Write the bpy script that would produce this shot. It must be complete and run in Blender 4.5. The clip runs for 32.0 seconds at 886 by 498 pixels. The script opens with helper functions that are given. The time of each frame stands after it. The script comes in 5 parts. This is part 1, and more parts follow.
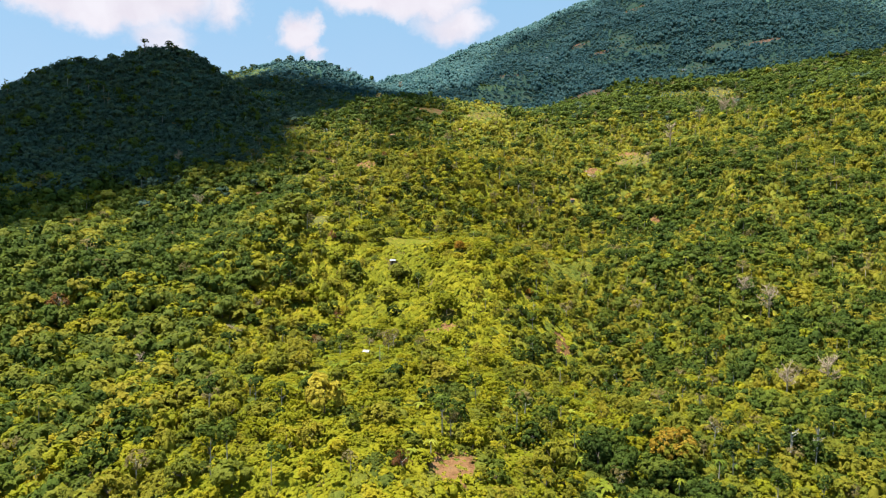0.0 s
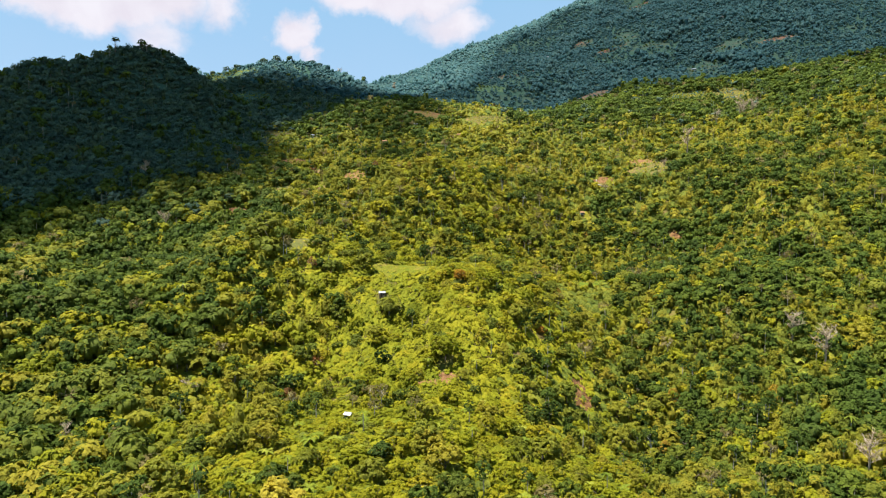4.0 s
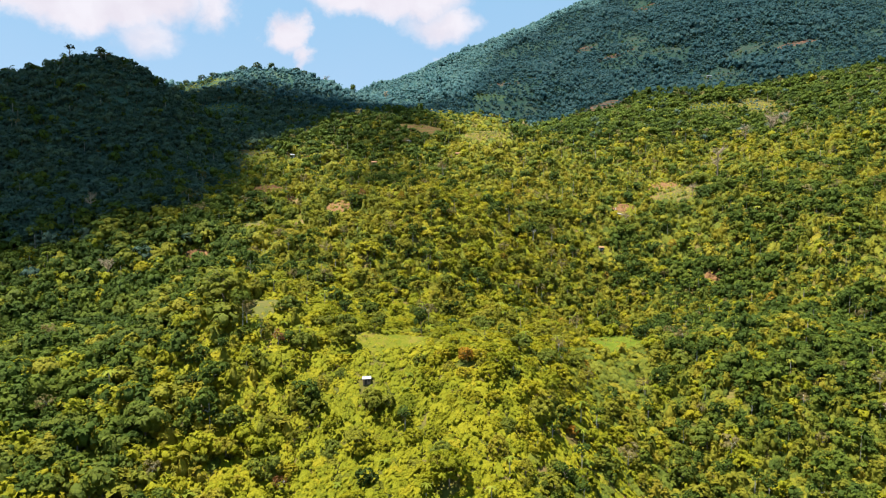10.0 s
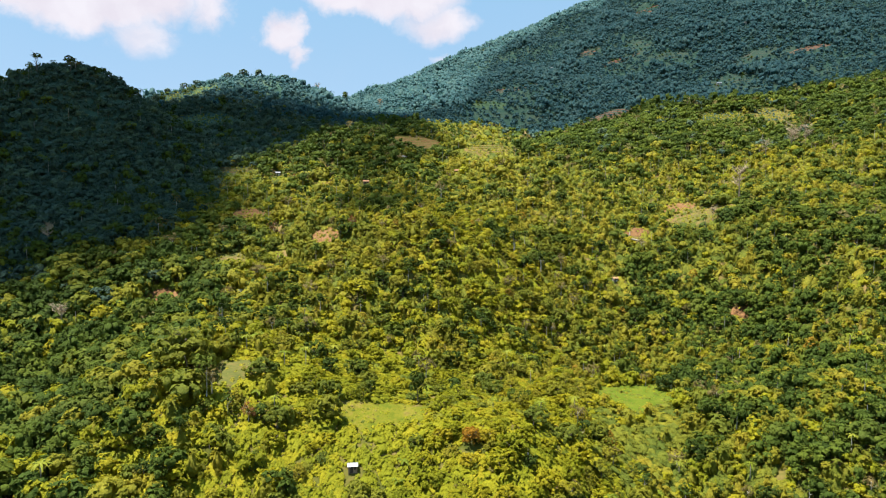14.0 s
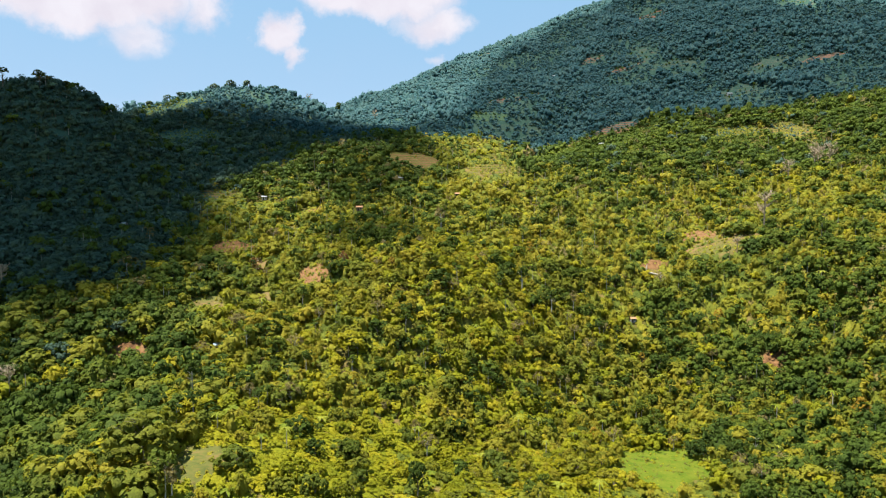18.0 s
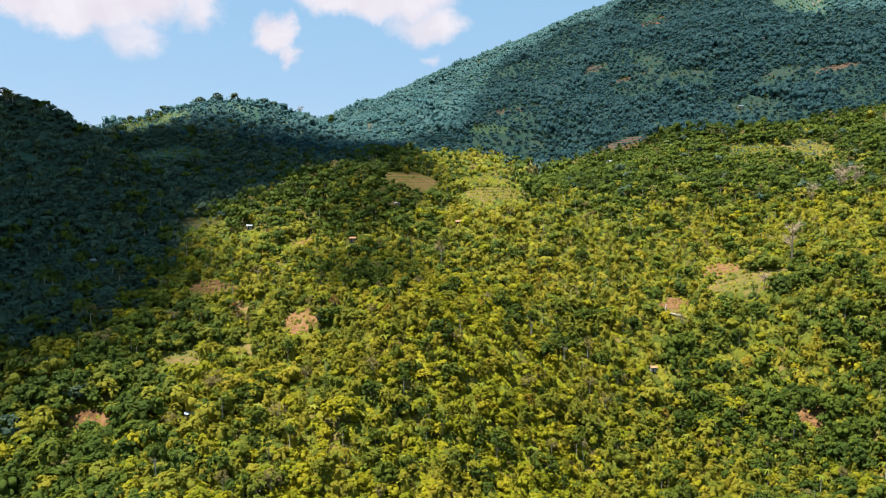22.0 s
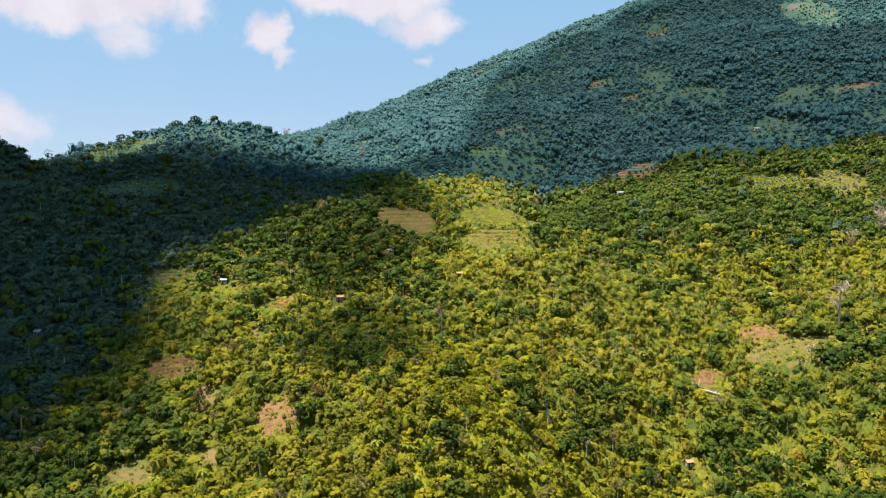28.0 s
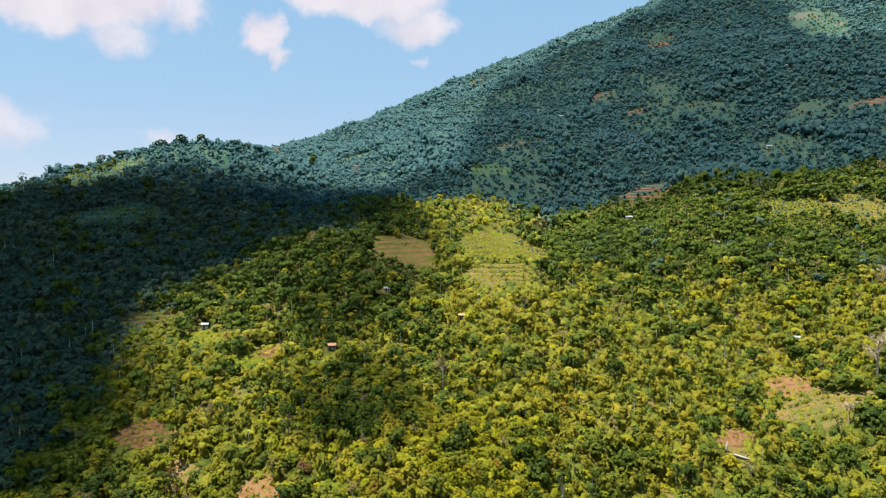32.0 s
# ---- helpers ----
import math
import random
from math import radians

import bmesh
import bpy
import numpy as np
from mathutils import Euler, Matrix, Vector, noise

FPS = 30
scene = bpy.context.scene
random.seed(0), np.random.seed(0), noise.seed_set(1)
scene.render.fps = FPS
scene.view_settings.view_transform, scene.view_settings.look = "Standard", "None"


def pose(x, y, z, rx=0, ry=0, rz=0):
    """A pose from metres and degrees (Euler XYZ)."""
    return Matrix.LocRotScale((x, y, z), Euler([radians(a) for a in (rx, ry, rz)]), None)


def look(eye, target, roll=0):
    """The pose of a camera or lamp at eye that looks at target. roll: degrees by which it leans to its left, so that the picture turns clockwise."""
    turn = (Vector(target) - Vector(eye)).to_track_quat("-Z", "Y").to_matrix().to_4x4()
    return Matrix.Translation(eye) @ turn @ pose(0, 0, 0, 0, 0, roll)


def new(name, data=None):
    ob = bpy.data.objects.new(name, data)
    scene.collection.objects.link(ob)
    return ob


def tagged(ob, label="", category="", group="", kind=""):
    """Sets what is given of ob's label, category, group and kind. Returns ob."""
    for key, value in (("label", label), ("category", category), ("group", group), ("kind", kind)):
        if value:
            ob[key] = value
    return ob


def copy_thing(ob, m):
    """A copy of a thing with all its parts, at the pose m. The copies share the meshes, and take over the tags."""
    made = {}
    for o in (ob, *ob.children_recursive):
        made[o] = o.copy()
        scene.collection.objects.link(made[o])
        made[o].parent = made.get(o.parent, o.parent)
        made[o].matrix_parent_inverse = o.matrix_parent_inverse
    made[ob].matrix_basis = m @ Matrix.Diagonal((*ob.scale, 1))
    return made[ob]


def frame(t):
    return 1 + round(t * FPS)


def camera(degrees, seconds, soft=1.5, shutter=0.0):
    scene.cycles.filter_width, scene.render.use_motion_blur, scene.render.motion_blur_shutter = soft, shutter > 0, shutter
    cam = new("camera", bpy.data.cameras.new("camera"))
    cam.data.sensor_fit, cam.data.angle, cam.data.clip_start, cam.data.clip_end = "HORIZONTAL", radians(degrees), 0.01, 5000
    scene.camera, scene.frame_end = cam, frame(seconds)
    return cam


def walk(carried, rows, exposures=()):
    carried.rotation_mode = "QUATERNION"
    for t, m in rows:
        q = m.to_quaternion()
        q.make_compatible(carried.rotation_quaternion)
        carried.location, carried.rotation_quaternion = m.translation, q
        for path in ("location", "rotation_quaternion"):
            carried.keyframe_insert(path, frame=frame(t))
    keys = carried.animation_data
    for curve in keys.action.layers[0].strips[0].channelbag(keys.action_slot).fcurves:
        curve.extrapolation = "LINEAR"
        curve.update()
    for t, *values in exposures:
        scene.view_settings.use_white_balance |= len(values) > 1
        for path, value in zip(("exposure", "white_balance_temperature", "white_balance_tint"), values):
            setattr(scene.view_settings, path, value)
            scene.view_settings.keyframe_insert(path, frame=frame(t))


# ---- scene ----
cam = camera(65.82, 32.0, soft=1.12)
PATH = (
    (0.0, -0.00, 0.00, 0.00, 85.988, -0.365, 0.025),
    (2.0, -0.12, 26.65, 4.86, 85.982, -0.245, -0.118),
    (4.0, -0.42, 52.67, 10.22, 85.986, -0.142, -0.268),
    (6.0, -1.28, 77.07, 17.07, 86.029, -0.094, -0.436),
    (8.0, -2.19, 100.33, 24.47, 86.063, -0.058, -0.609),
    (10.0, -2.66, 122.62, 31.61, 86.034, 0.009, -0.777),
    (12.0, -3.03, 143.95, 39.13, 85.995, 0.071, -0.944),
    (14.0, -3.42, 164.38, 47.58, 85.988, 0.093, -1.103),
    (16.0, -4.02, 183.93, 56.37, 85.996, 0.104, -1.270),
    (18.0, -5.31, 202.54, 64.94, 86.027, 0.128, -1.460),
    (20.0, -6.61, 220.52, 73.66, 86.059, 0.146, -1.655),
    (22.0, -7.14, 238.18, 82.80, 86.063, 0.139, -1.839),
    (24.0, -7.54, 255.41, 92.11, 86.062, 0.122, -2.023),
    (26.0, -8.29, 272.14, 101.42, 86.069, 0.102, -2.221),
    (28.0, -9.04, 288.46, 110.72, 86.088, 0.081, -2.412),
    (30.0, -9.56, 304.31, 119.89, 86.135, 0.062, -2.573),
    (32.0, -10.01, 319.97, 129.03, 86.192, 0.044, -2.724),
)
walk(cam, [(row[0], pose(*row[1:])) for row in PATH], [(0.0, 1.5, 6150, 10), (14.0, 1.5, 6150, 10), (32.0, 1.4, 6150, 10)])
# end of path

# ---- light: sun near the zenith, blue sky, drifting cumulus ----
SUN_WAY = Vector((-0.3, -0.02, 0.95)).normalized()      # towards the sun
world = bpy.data.worlds.new("sky")
scene.world = world
world.use_nodes = True


def nodes_of(tree):
    tree.nodes.clear()
    return tree.nodes, tree.links


def math_node(nodes, links, op, a, b=None, c=None, clamp=False):
    n = nodes.new("ShaderNodeMath")
    n.operation, n.use_clamp = op, clamp
    for i, v in enumerate((a, b, c)):
        if v is None:
            continue
        if isinstance(v, (int, float)):
            n.inputs[i].default_value = v
        else:
            links.new(v, n.inputs[i])
    return n.outputs[0]


def ramp(nodes, links, value, stops):
    n = nodes.new("ShaderNodeValToRGB")
    while len(n.color_ramp.elements) < len(stops):
        n.color_ramp.elements.new(0.5)
    for e, (p, c) in zip(n.color_ramp.elements, stops):
        e.position, e.color = p, (*c, 1)
    links.new(value, n.inputs[0])
    return n.outputs[0]


def build_sky():
    nodes, links = nodes_of(world.node_tree)
    sky = nodes.new("ShaderNodeTexSky")
    sky.sky_type, sky.sun_disc = "NISHITA", False
    sky.sun_elevation = math.asin(SUN_WAY.z)
    sky.sun_rotation = math.atan2(SUN_WAY.x, SUN_WAY.y)
    sky.air_density, sky.dust_density, sky.ozone_density, sky.altitude = 0.85, 0.05, 1.0, 1500
    coord = nodes.new("ShaderNodeTexCoord")
    split = nodes.new("ShaderNodeSeparateXYZ")
    links.new(coord.outputs["Generated"], split.inputs[0])
    x, y, z = split.outputs
    az = math_node(nodes, links, "ARCTAN2", x, y)
    el = math_node(nodes, links, "ARCSINE", z)
    wisp = nodes.new("ShaderNodeTexNoise")
    wisp.inputs["Scale"].default_value, wisp.inputs["Detail"].default_value, wisp.inputs["Roughness"].default_value = 16.0, 8.0, 0.6
    links.new(coord.outputs["Generated"], wisp.inputs["Vector"])
    shift = nodes.new("ShaderNodeSeparateXYZ")
    links.new(wisp.outputs["Color"], shift.inputs[0])
    az = math_node(nodes, links, "ADD", az, math_node(nodes, links, "MULTIPLY_ADD", shift.outputs[0], 0.09, -0.045))
    el = math_node(nodes, links, "ADD", el, math_node(nodes, links, "MULTIPLY_ADD", shift.outputs[1], 0.06, -0.03))
    # cumulus: lumpy banks over the whole dome, with larger banks to the west
    flat = nodes.new("ShaderNodeCombineXYZ")
    links.new(az, flat.inputs[0])
    links.new(math_node(nodes, links, "MULTIPLY", el, 1.25), flat.inputs[1])
    lumps = nodes.new("ShaderNodeTexNoise")
    lumps.inputs["Scale"].default_value, lumps.inputs["Detail"].default_value, lumps.inputs["Roughness"].default_value = 9.0, 9.0, 0.55
    links.new(flat.outputs[0], lumps.inputs["Vector"])
    total = None
    # azimuth, elevation, half width, half height of each bank, in degrees
    for a, e, w, h, s in ((-26.5, 15.4, 9.3, 3.2, 2.5), (-22.0, 12.2, 2.4, 1.8, 0.9), (-17.2, 14.3, 1.8, 1.5, 0.9), (-11.6, 13.1, 1.9, 1.7, 1.6), (-10.5, 11.5, 1.0, 1.3, 1.1),
                          (-3.8, 16.4, 7.2, 2.2, 2.0), (0.6, 14.4, 3.6, 1.4, 1.1), (1.3, 11.7, 0.9, 0.6, 0.6), (-31.0, 5.6, 3.6, 2.0, 0.9), (-18.9, 4.8, 1.6, 0.9, 0.7),
                          (-12.0, 24.0, 9.0, 4.0, 1.0), (-40.0, 20.0, 8.0, 4.0, 1.0), (14.0, 26.0, 10.0, 4.0, 1.0)):
        dx = math_node(nodes, links, "DIVIDE", math_node(nodes, links, "SUBTRACT", az, radians(a)), radians(w))
        dy = math_node(nodes, links, "DIVIDE", math_node(nodes, links, "SUBTRACT", el, radians(e)), radians(h))
        r2 = math_node(nodes, links, "ADD", math_node(nodes, links, "MULTIPLY", dx, dx), math_node(nodes, links, "MULTIPLY", dy, dy))
        bank = math_node(nodes, links, "MULTIPLY", math_node(nodes, links, "SUBTRACT", 1.0, r2), s)
        total = bank if total is None else math_node(nodes, links, "MAXIMUM", total, bank)
    total = math_node(nodes, links, "MAXIMUM", total, -0.75)
    cover = math_node(nodes, links, "ADD", math_node(nodes, links, "MULTIPLY", total, 0.7), math_node(nodes, links, "MULTIPLY", math_node(nodes, links, "SUBTRACT", lumps.outputs[0], 0.5), 1.5))
    mask = nodes.new("ShaderNodeMapRange")
    mask.interpolation_type = "SMOOTHSTEP"
    mask.inputs[1].default_value, mask.inputs[2].default_value, mask.inputs[4].default_value = -0.3, 0.85, 0.92
    links.new(cover, mask.inputs[0])
    soft = nodes.new("ShaderNodeTexNoise")
    soft.inputs["Scale"].default_value, soft.inputs["Detail"].default_value = 18.0, 5.0
    links.new(flat.outputs[0], soft.inputs["Vector"])
    puff = nodes.new("ShaderNodeValToRGB")
    puff.color_ramp.elements[0].position, puff.color_ramp.elements[0].color = 0.3, (3.7, 3.3, 3.45, 1)
    puff.color_ramp.elements[1].position, puff.color_ramp.elements[1].color = 0.65, (4.15, 3.8, 3.85, 1)
    links.new(soft.outputs[0], puff.inputs[0])
    veil = nodes.new("ShaderNodeMix")      # thin high veil of cloud that pales the blue, greyer towards the horizon
    veil.data_type = "RGBA"
    veil.inputs[0].default_value = 0.85
    links.new(ramp(nodes, links, math_node(nodes, links, "MULTIPLY", el, 2.0), ((0.02, (2.35, 2.6, 3.05)), (0.3, (1.78, 2.6, 3.3)), (0.75, (1.4, 2.55, 3.5)))), veil.inputs[7])
    links.new(sky.outputs[0], veil.inputs[6])
    mix = nodes.new("ShaderNodeMix")
    mix.data_type = "RGBA"
    links.new(mask.outputs[0], mix.inputs[0])
    links.new(veil.outputs[2], mix.inputs[6])
    links.new(puff.outputs[0], mix.inputs[7])
    back = nodes.new("ShaderNodeBackground")
    back.inputs["Strength"].default_value = 0.085
    links.new(mix.outputs[2], back.inputs["Color"])
    out = nodes.new("ShaderNodeOutputWorld")
    links.new(back.outputs[0], out.inputs[0])


build_sky()
sun = new("sun", bpy.data.lights.new("sun", "SUN"))
sun.data.energy, sun.data.angle, sun.data.color = 5.0, radians(0.53), (1.0, 0.95, 0.86)
sun.matrix_world = look(SUN_WAY * 3000, (0, 0, 0))

# ---- materials ----


def shader(name):
    mat = bpy.data.materials.new(name)
    mat.use_nodes = True
    nodes, links = nodes_of(mat.node_tree)
    out = nodes.new("ShaderNodeOutputMaterial")
    return mat, nodes, links, out


def noise_node(nodes, links, where, scale, detail=4.0, rough=0.55):
    n = nodes.new("ShaderNodeTexNoise")
    n.inputs["Scale"].default_value, n.inputs["Detail"].default_value, n.inputs["Roughness"].default_value = scale, detail, rough
    links.new(where, n.inputs["Vector"])
    return n.outputs[0]


def leaf_material(name, stops, through_light=0.4, gloss=0.14, sheen=0.0, mottle=0.62):
    """Foliage: one tint per plant, a finer one per spray of leaves, and slow change over the slope."""
    mat, nodes, links, out = shader(name)
    tint = nodes.new("ShaderNodeAttribute")
    tint.attribute_name = "tint"
    info = nodes.new("ShaderNodeObjectInfo")
    geo = nodes.new("ShaderNodeNewGeometry")
    t = math_node(nodes, links, "FRACT", math_node(nodes, links, "ADD", tint.outputs["Fac"], info.outputs["Random"]))
    patch = noise_node(nodes, links, geo.outputs["Position"], 0.02, 2.0)
    t = math_node(nodes, links, "MULTIPLY_ADD", patch, 0.7, math_node(nodes, links, "MULTIPLY_ADD", t, 0.7, -0.18))
    t = math_node(nodes, links, "MULTIPLY_ADD", geo.outputs["Random Per Island"], 0.06, math_node(nodes, links, "SUBTRACT", t, 0.03))
    colour = ramp(nodes, links, t, stops)
    dapple = noise_node(nodes, links, geo.outputs["Position"], 1.9, 3.0, 0.75)
    hsv = nodes.new("ShaderNodeHueSaturation")
    links.new(colour, hsv.inputs["Color"])
    fine = math_node(nodes, links, "MULTIPLY_ADD", dapple, 2.4 * mottle, math_node(nodes, links, "MULTIPLY_ADD", geo.outputs["Random Per Island"], 0.3 * mottle, 1.14 - 1.35 * mottle))
    links.new(fine, hsv.inputs["Value"])
    p = nodes.new("ShaderNodeBsdfPrincipled")
    p.inputs["Roughness"].default_value, p.inputs["Specular IOR Level"].default_value = 0.58, gloss
    # blue-tinted sheen, stands in for haze on distant leaves
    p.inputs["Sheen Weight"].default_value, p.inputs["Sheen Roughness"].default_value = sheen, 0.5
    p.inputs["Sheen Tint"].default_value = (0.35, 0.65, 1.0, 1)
    links.new(hsv.outputs[0], p.inputs["Base Color"])
    relief = nodes.new("ShaderNodeBump")
    relief.inputs["Strength"].default_value, relief.inputs["Distance"].default_value = 1.0, 0.7
    links.new(dapple, relief.inputs["Height"])
    links.new(relief.outputs[0], p.inputs["Normal"])
    tr = nodes.new("ShaderNodeBsdfTranslucent")
    links.new(hsv.outputs[0], tr.inputs["Color"])
    mix = nodes.new("ShaderNodeMixShader")
    mix.inputs[0].default_value = through_light
    links.new(p.outputs[0], mix.inputs[1])
    links.new(tr.outputs[0], mix.inputs[2])
    links.new(mix.outputs[0], out.inputs[0])
    return mat


def rough_material(name, stops, scale=0.3, fine=4.0, rough=0.9, bump=0.4, depth=0.05, spec=0.2, stretch=(1, 1, 1), metal=0.0):
    """Soil, bark, grass, thatch, metal: two scales of colour and a fine relief."""
    mat, nodes, links, out = shader(name)
    geo = nodes.new("ShaderNodeNewGeometry")
    m = nodes.new("ShaderNodeMapping")
    m.inputs["Scale"].default_value = stretch
    links.new(geo.outputs["Position"], m.inputs["Vector"])
    a = noise_node(nodes, links, m.outputs[0], scale, 5.0, 0.6)
    b = noise_node(nodes, links, m.outputs[0], fine, 6.0, 0.65)
    t = math_node(nodes, links, "ADD", math_node(nodes, links, "MULTIPLY", a, 0.6), math_node(nodes, links, "MULTIPLY", b, 0.4))
    info = nodes.new("ShaderNodeObjectInfo")
    t = math_node(nodes, links, "MULTIPLY_ADD", info.outputs["Random"], 0.12, math_node(nodes, links, "SUBTRACT", t, 0.06))
    p = nodes.new("ShaderNodeBsdfPrincipled")
    p.inputs["Roughness"].default_value, p.inputs["Specular IOR Level"].default_value, p.inputs["Metallic"].default_value = rough, spec, metal
    links.new(ramp(nodes, links, t, stops), p.inputs["Base Color"])
    bp = nodes.new("ShaderNodeBump")
    bp.inputs["Strength"].default_value, bp.inputs["Distance"].default_value = bump, depth
    links.new(b, bp.inputs["Height"])
    links.new(bp.outputs[0], p.inputs["Normal"])
    links.new(p.outputs[0], out.inputs[0])
    return mat


LEAF_CLOVE = leaf_material("clove_leaves", ((0.0, (0.11, 0.140, 0.014)), (0.35, (0.192, 0.190, 0.016)), (0.65, (0.264, 0.232, 0.018)), (1.0, (0.31, 0.245, 0.02))), 0.48, mottle=0.42)
LEAF_BROAD = leaf_material("broad_leaves", ((0.0, (0.052, 0.082, 0.012)), (0.4, (0.128, 0.148, 0.015)), (0.75, (0.225, 0.21, 0.016)), (1.0, (0.3, 0.242, 0.018))))
LEAF_DARK = leaf_material("dark_leaves", ((0.0, (0.034, 0.056, 0.010)), (0.5, (0.065, 0.094, 0.012)), (1.0, (0.115, 0.138, 0.014))), 0.3, 0.08)
LEAF_LIME = leaf_material("lime_leaves", ((0.0, (0.138, 0.158, 0.006)), (0.45, (0.23, 0.226, 0.007)), (0.8, (0.29, 0.258, 0.008)), (1.0, (0.325, 0.255, 0.012))))
LEAF_GOLD = leaf_material("golden_leaves", ((0.0, (0.3, 0.24, 0.02)), (0.5, (0.4, 0.32, 0.03)), (1.0, (0.48, 0.38, 0.05))))
LEAF_PALM = leaf_material("palm_leaves", ((0.0, (0.1, 0.14, 0.014)), (0.6, (0.19, 0.215, 0.018)), (1.0, (0.31, 0.305, 0.04))), 0.35, 0.08)
LEAF_FLAME = leaf_material("flame_leaves", ((0.0, (0.14, 0.09, 0.01)), (0.5, (0.26, 0.12, 0.01)), (1.0, (0.32, 0.17, 0.012))))
LEAF_TAWNY = leaf_material("tawny_leaves", ((0.0, (0.19, 0.12, 0.012)), (0.5, (0.28, 0.175, 0.016)), (1.0, (0.35, 0.23, 0.02))))
LEAF_RUST = leaf_material("rust_leaves", ((0.0, (0.1, 0.045, 0.014)), (0.5, (0.16, 0.07, 0.02)), (1.0, (0.22, 0.11, 0.03))))
LEAF_DRY = leaf_material("dry_leaves", ((0.0, (0.11, 0.09, 0.03)), (0.5, (0.18, 0.14, 0.045)), (1.0, (0.24, 0.19, 0.07))))
# distance haze is put into these two leaf colours as added blue
LEAF_HILL_HAZE = leaf_material("haze_blue_hill_leaves", ((0.0, (0.036, 0.068, 0.042)), (0.5, (0.062, 0.102, 0.056)), (1.0, (0.105, 0.14, 0.062))), 0.3, 0.15, 0.1, 0.6)
LEAF_FAR_HAZE = leaf_material("haze_blue_mountain_leaves", ((0.0, (0.032, 0.078, 0.074)), (0.5, (0.054, 0.126, 0.118)), (1.0, (0.09, 0.156, 0.126))), 0.4, 0.12, 0.15, 0.25)
BARK = rough_material("bark", ((0.3, (0.072, 0.056, 0.040)), (0.7, (0.192, 0.160, 0.120))), 0.5, 6.0, stretch=(1, 1, 0.3))
BARK_PALE = rough_material("pale_bark", ((0.3, (0.256, 0.224, 0.176)), (0.7, (0.464, 0.424, 0.352))), 0.5, 6.0, stretch=(1, 1, 0.3))
BARK_GREY = rough_material("dead_wood", ((0.3, (0.24, 0.175, 0.11)), (0.7, (0.4, 0.31, 0.21))), 0.5, 6.0, stretch=(1, 1, 0.3))
GROUND = rough_material("undergrowth_soil", ((0.36, (0.038, 0.048, 0.009)), (0.46, (0.072, 0.074, 0.013)), (0.56, (0.115, 0.092, 0.024)), (0.68, (0.17, 0.105, 0.045))), 0.06, 0.55, bump=0.8, depth=0.4, spec=0.02)
GRASS = rough_material("meadow_grass", ((0.36, (0.05, 0.07, 0.006)), (0.48, (0.085, 0.095, 0.007)), (0.58, (0.125, 0.115, 0.010)), (0.68, (0.16, 0.115, 0.03))), 0.2, 1.4, bump=0.9, depth=0.4, spec=0.05)
MEADOW = rough_material("short_green_grass", ((0.38, (0.045, 0.072, 0.006)), (0.5, (0.07, 0.098, 0.007)), (0.62, (0.1, 0.112, 0.010))), 0.2, 1.6, bump=0.8, depth=0.3, spec=0.05)
SOIL = rough_material("red_brown_soil", ((0.34, (0.05, 0.026, 0.012)), (0.46, (0.12, 0.06, 0.024)), (0.56, (0.19, 0.1, 0.042)), (0.68, (0.15, 0.1, 0.045))), 0.3, 1.3, bump=1.0, depth=0.5, spec=0.05)
# distant copies of grass, crop, soil and undergrowth, haze put in as blue
HAZED_GRASS = rough_material("hazed_pasture", ((0.36, (0.045, 0.08, 0.04)), (0.5, (0.072, 0.112, 0.055)), (0.64, (0.105, 0.13, 0.065))), 0.1, 0.8, bump=0.9, depth=0.4, spec=0.05)
HAZED_PLOT = rough_material("hazed_crop_and_soil", ((0.34, (0.048, 0.075, 0.048)), (0.5, (0.085, 0.096, 0.068)), (0.66, (0.135, 0.105, 0.08))), 0.08, 0.8, bump=0.9, depth=0.4, spec=0.05, stretch=(0.4, 1.6, 1))
HAZED_SOIL = rough_material("hazed_red_soil", ((0.34, (0.12, 0.055, 0.035)), (0.5, (0.2, 0.098, 0.062)), (0.66, (0.25, 0.14, 0.09))), 0.15, 0.9, bump=1.0, depth=0.5, spec=0.05)
HAZED_FLOOR = rough_material("hazed_undergrowth", ((0.36, (0.026, 0.056, 0.040)), (0.5, (0.042, 0.08, 0.056)), (0.66, (0.07, 0.092, 0.060))), 0.06, 0.55, bump=0.8, depth=0.4, spec=0.02)
TERRACE = rough_material("terrace_crop_and_soil", ((0.34, (0.045, 0.06, 0.010)), (0.45, (0.085, 0.082, 0.013)), (0.56, (0.14, 0.09, 0.028)), (0.68, (0.19, 0.11, 0.04))), 0.08, 1.2, bump=0.7, depth=0.2, stretch=(0.4, 1.6, 1))


def cloud_material(name, clear):
    """White water droplets; a thin cloud lets a share of the sunlight pass."""
    mat, nodes, links, out = shader(name)
    d, t, mix = nodes.new("ShaderNodeBsdfDiffuse"), nodes.new("ShaderNodeBsdfTransparent"), nodes.new("ShaderNodeMixShader")
    geo = nodes.new("ShaderNodeNewGeometry")
    links.new(ramp(nodes, links, noise_node(nodes, links, geo.outputs["Position"], 0.01), ((0.3, (0.72, 0.73, 0.76)), (0.7, (0.85, 0.85, 0.86)))), d.inputs[0])
    mix.inputs[0].default_value = clear
    links.new(d.outputs[0], mix.inputs[1])
    links.new(t.outputs[0], mix.inputs[2])
    links.new(mix.outputs[0], out.inputs[0])
    return mat


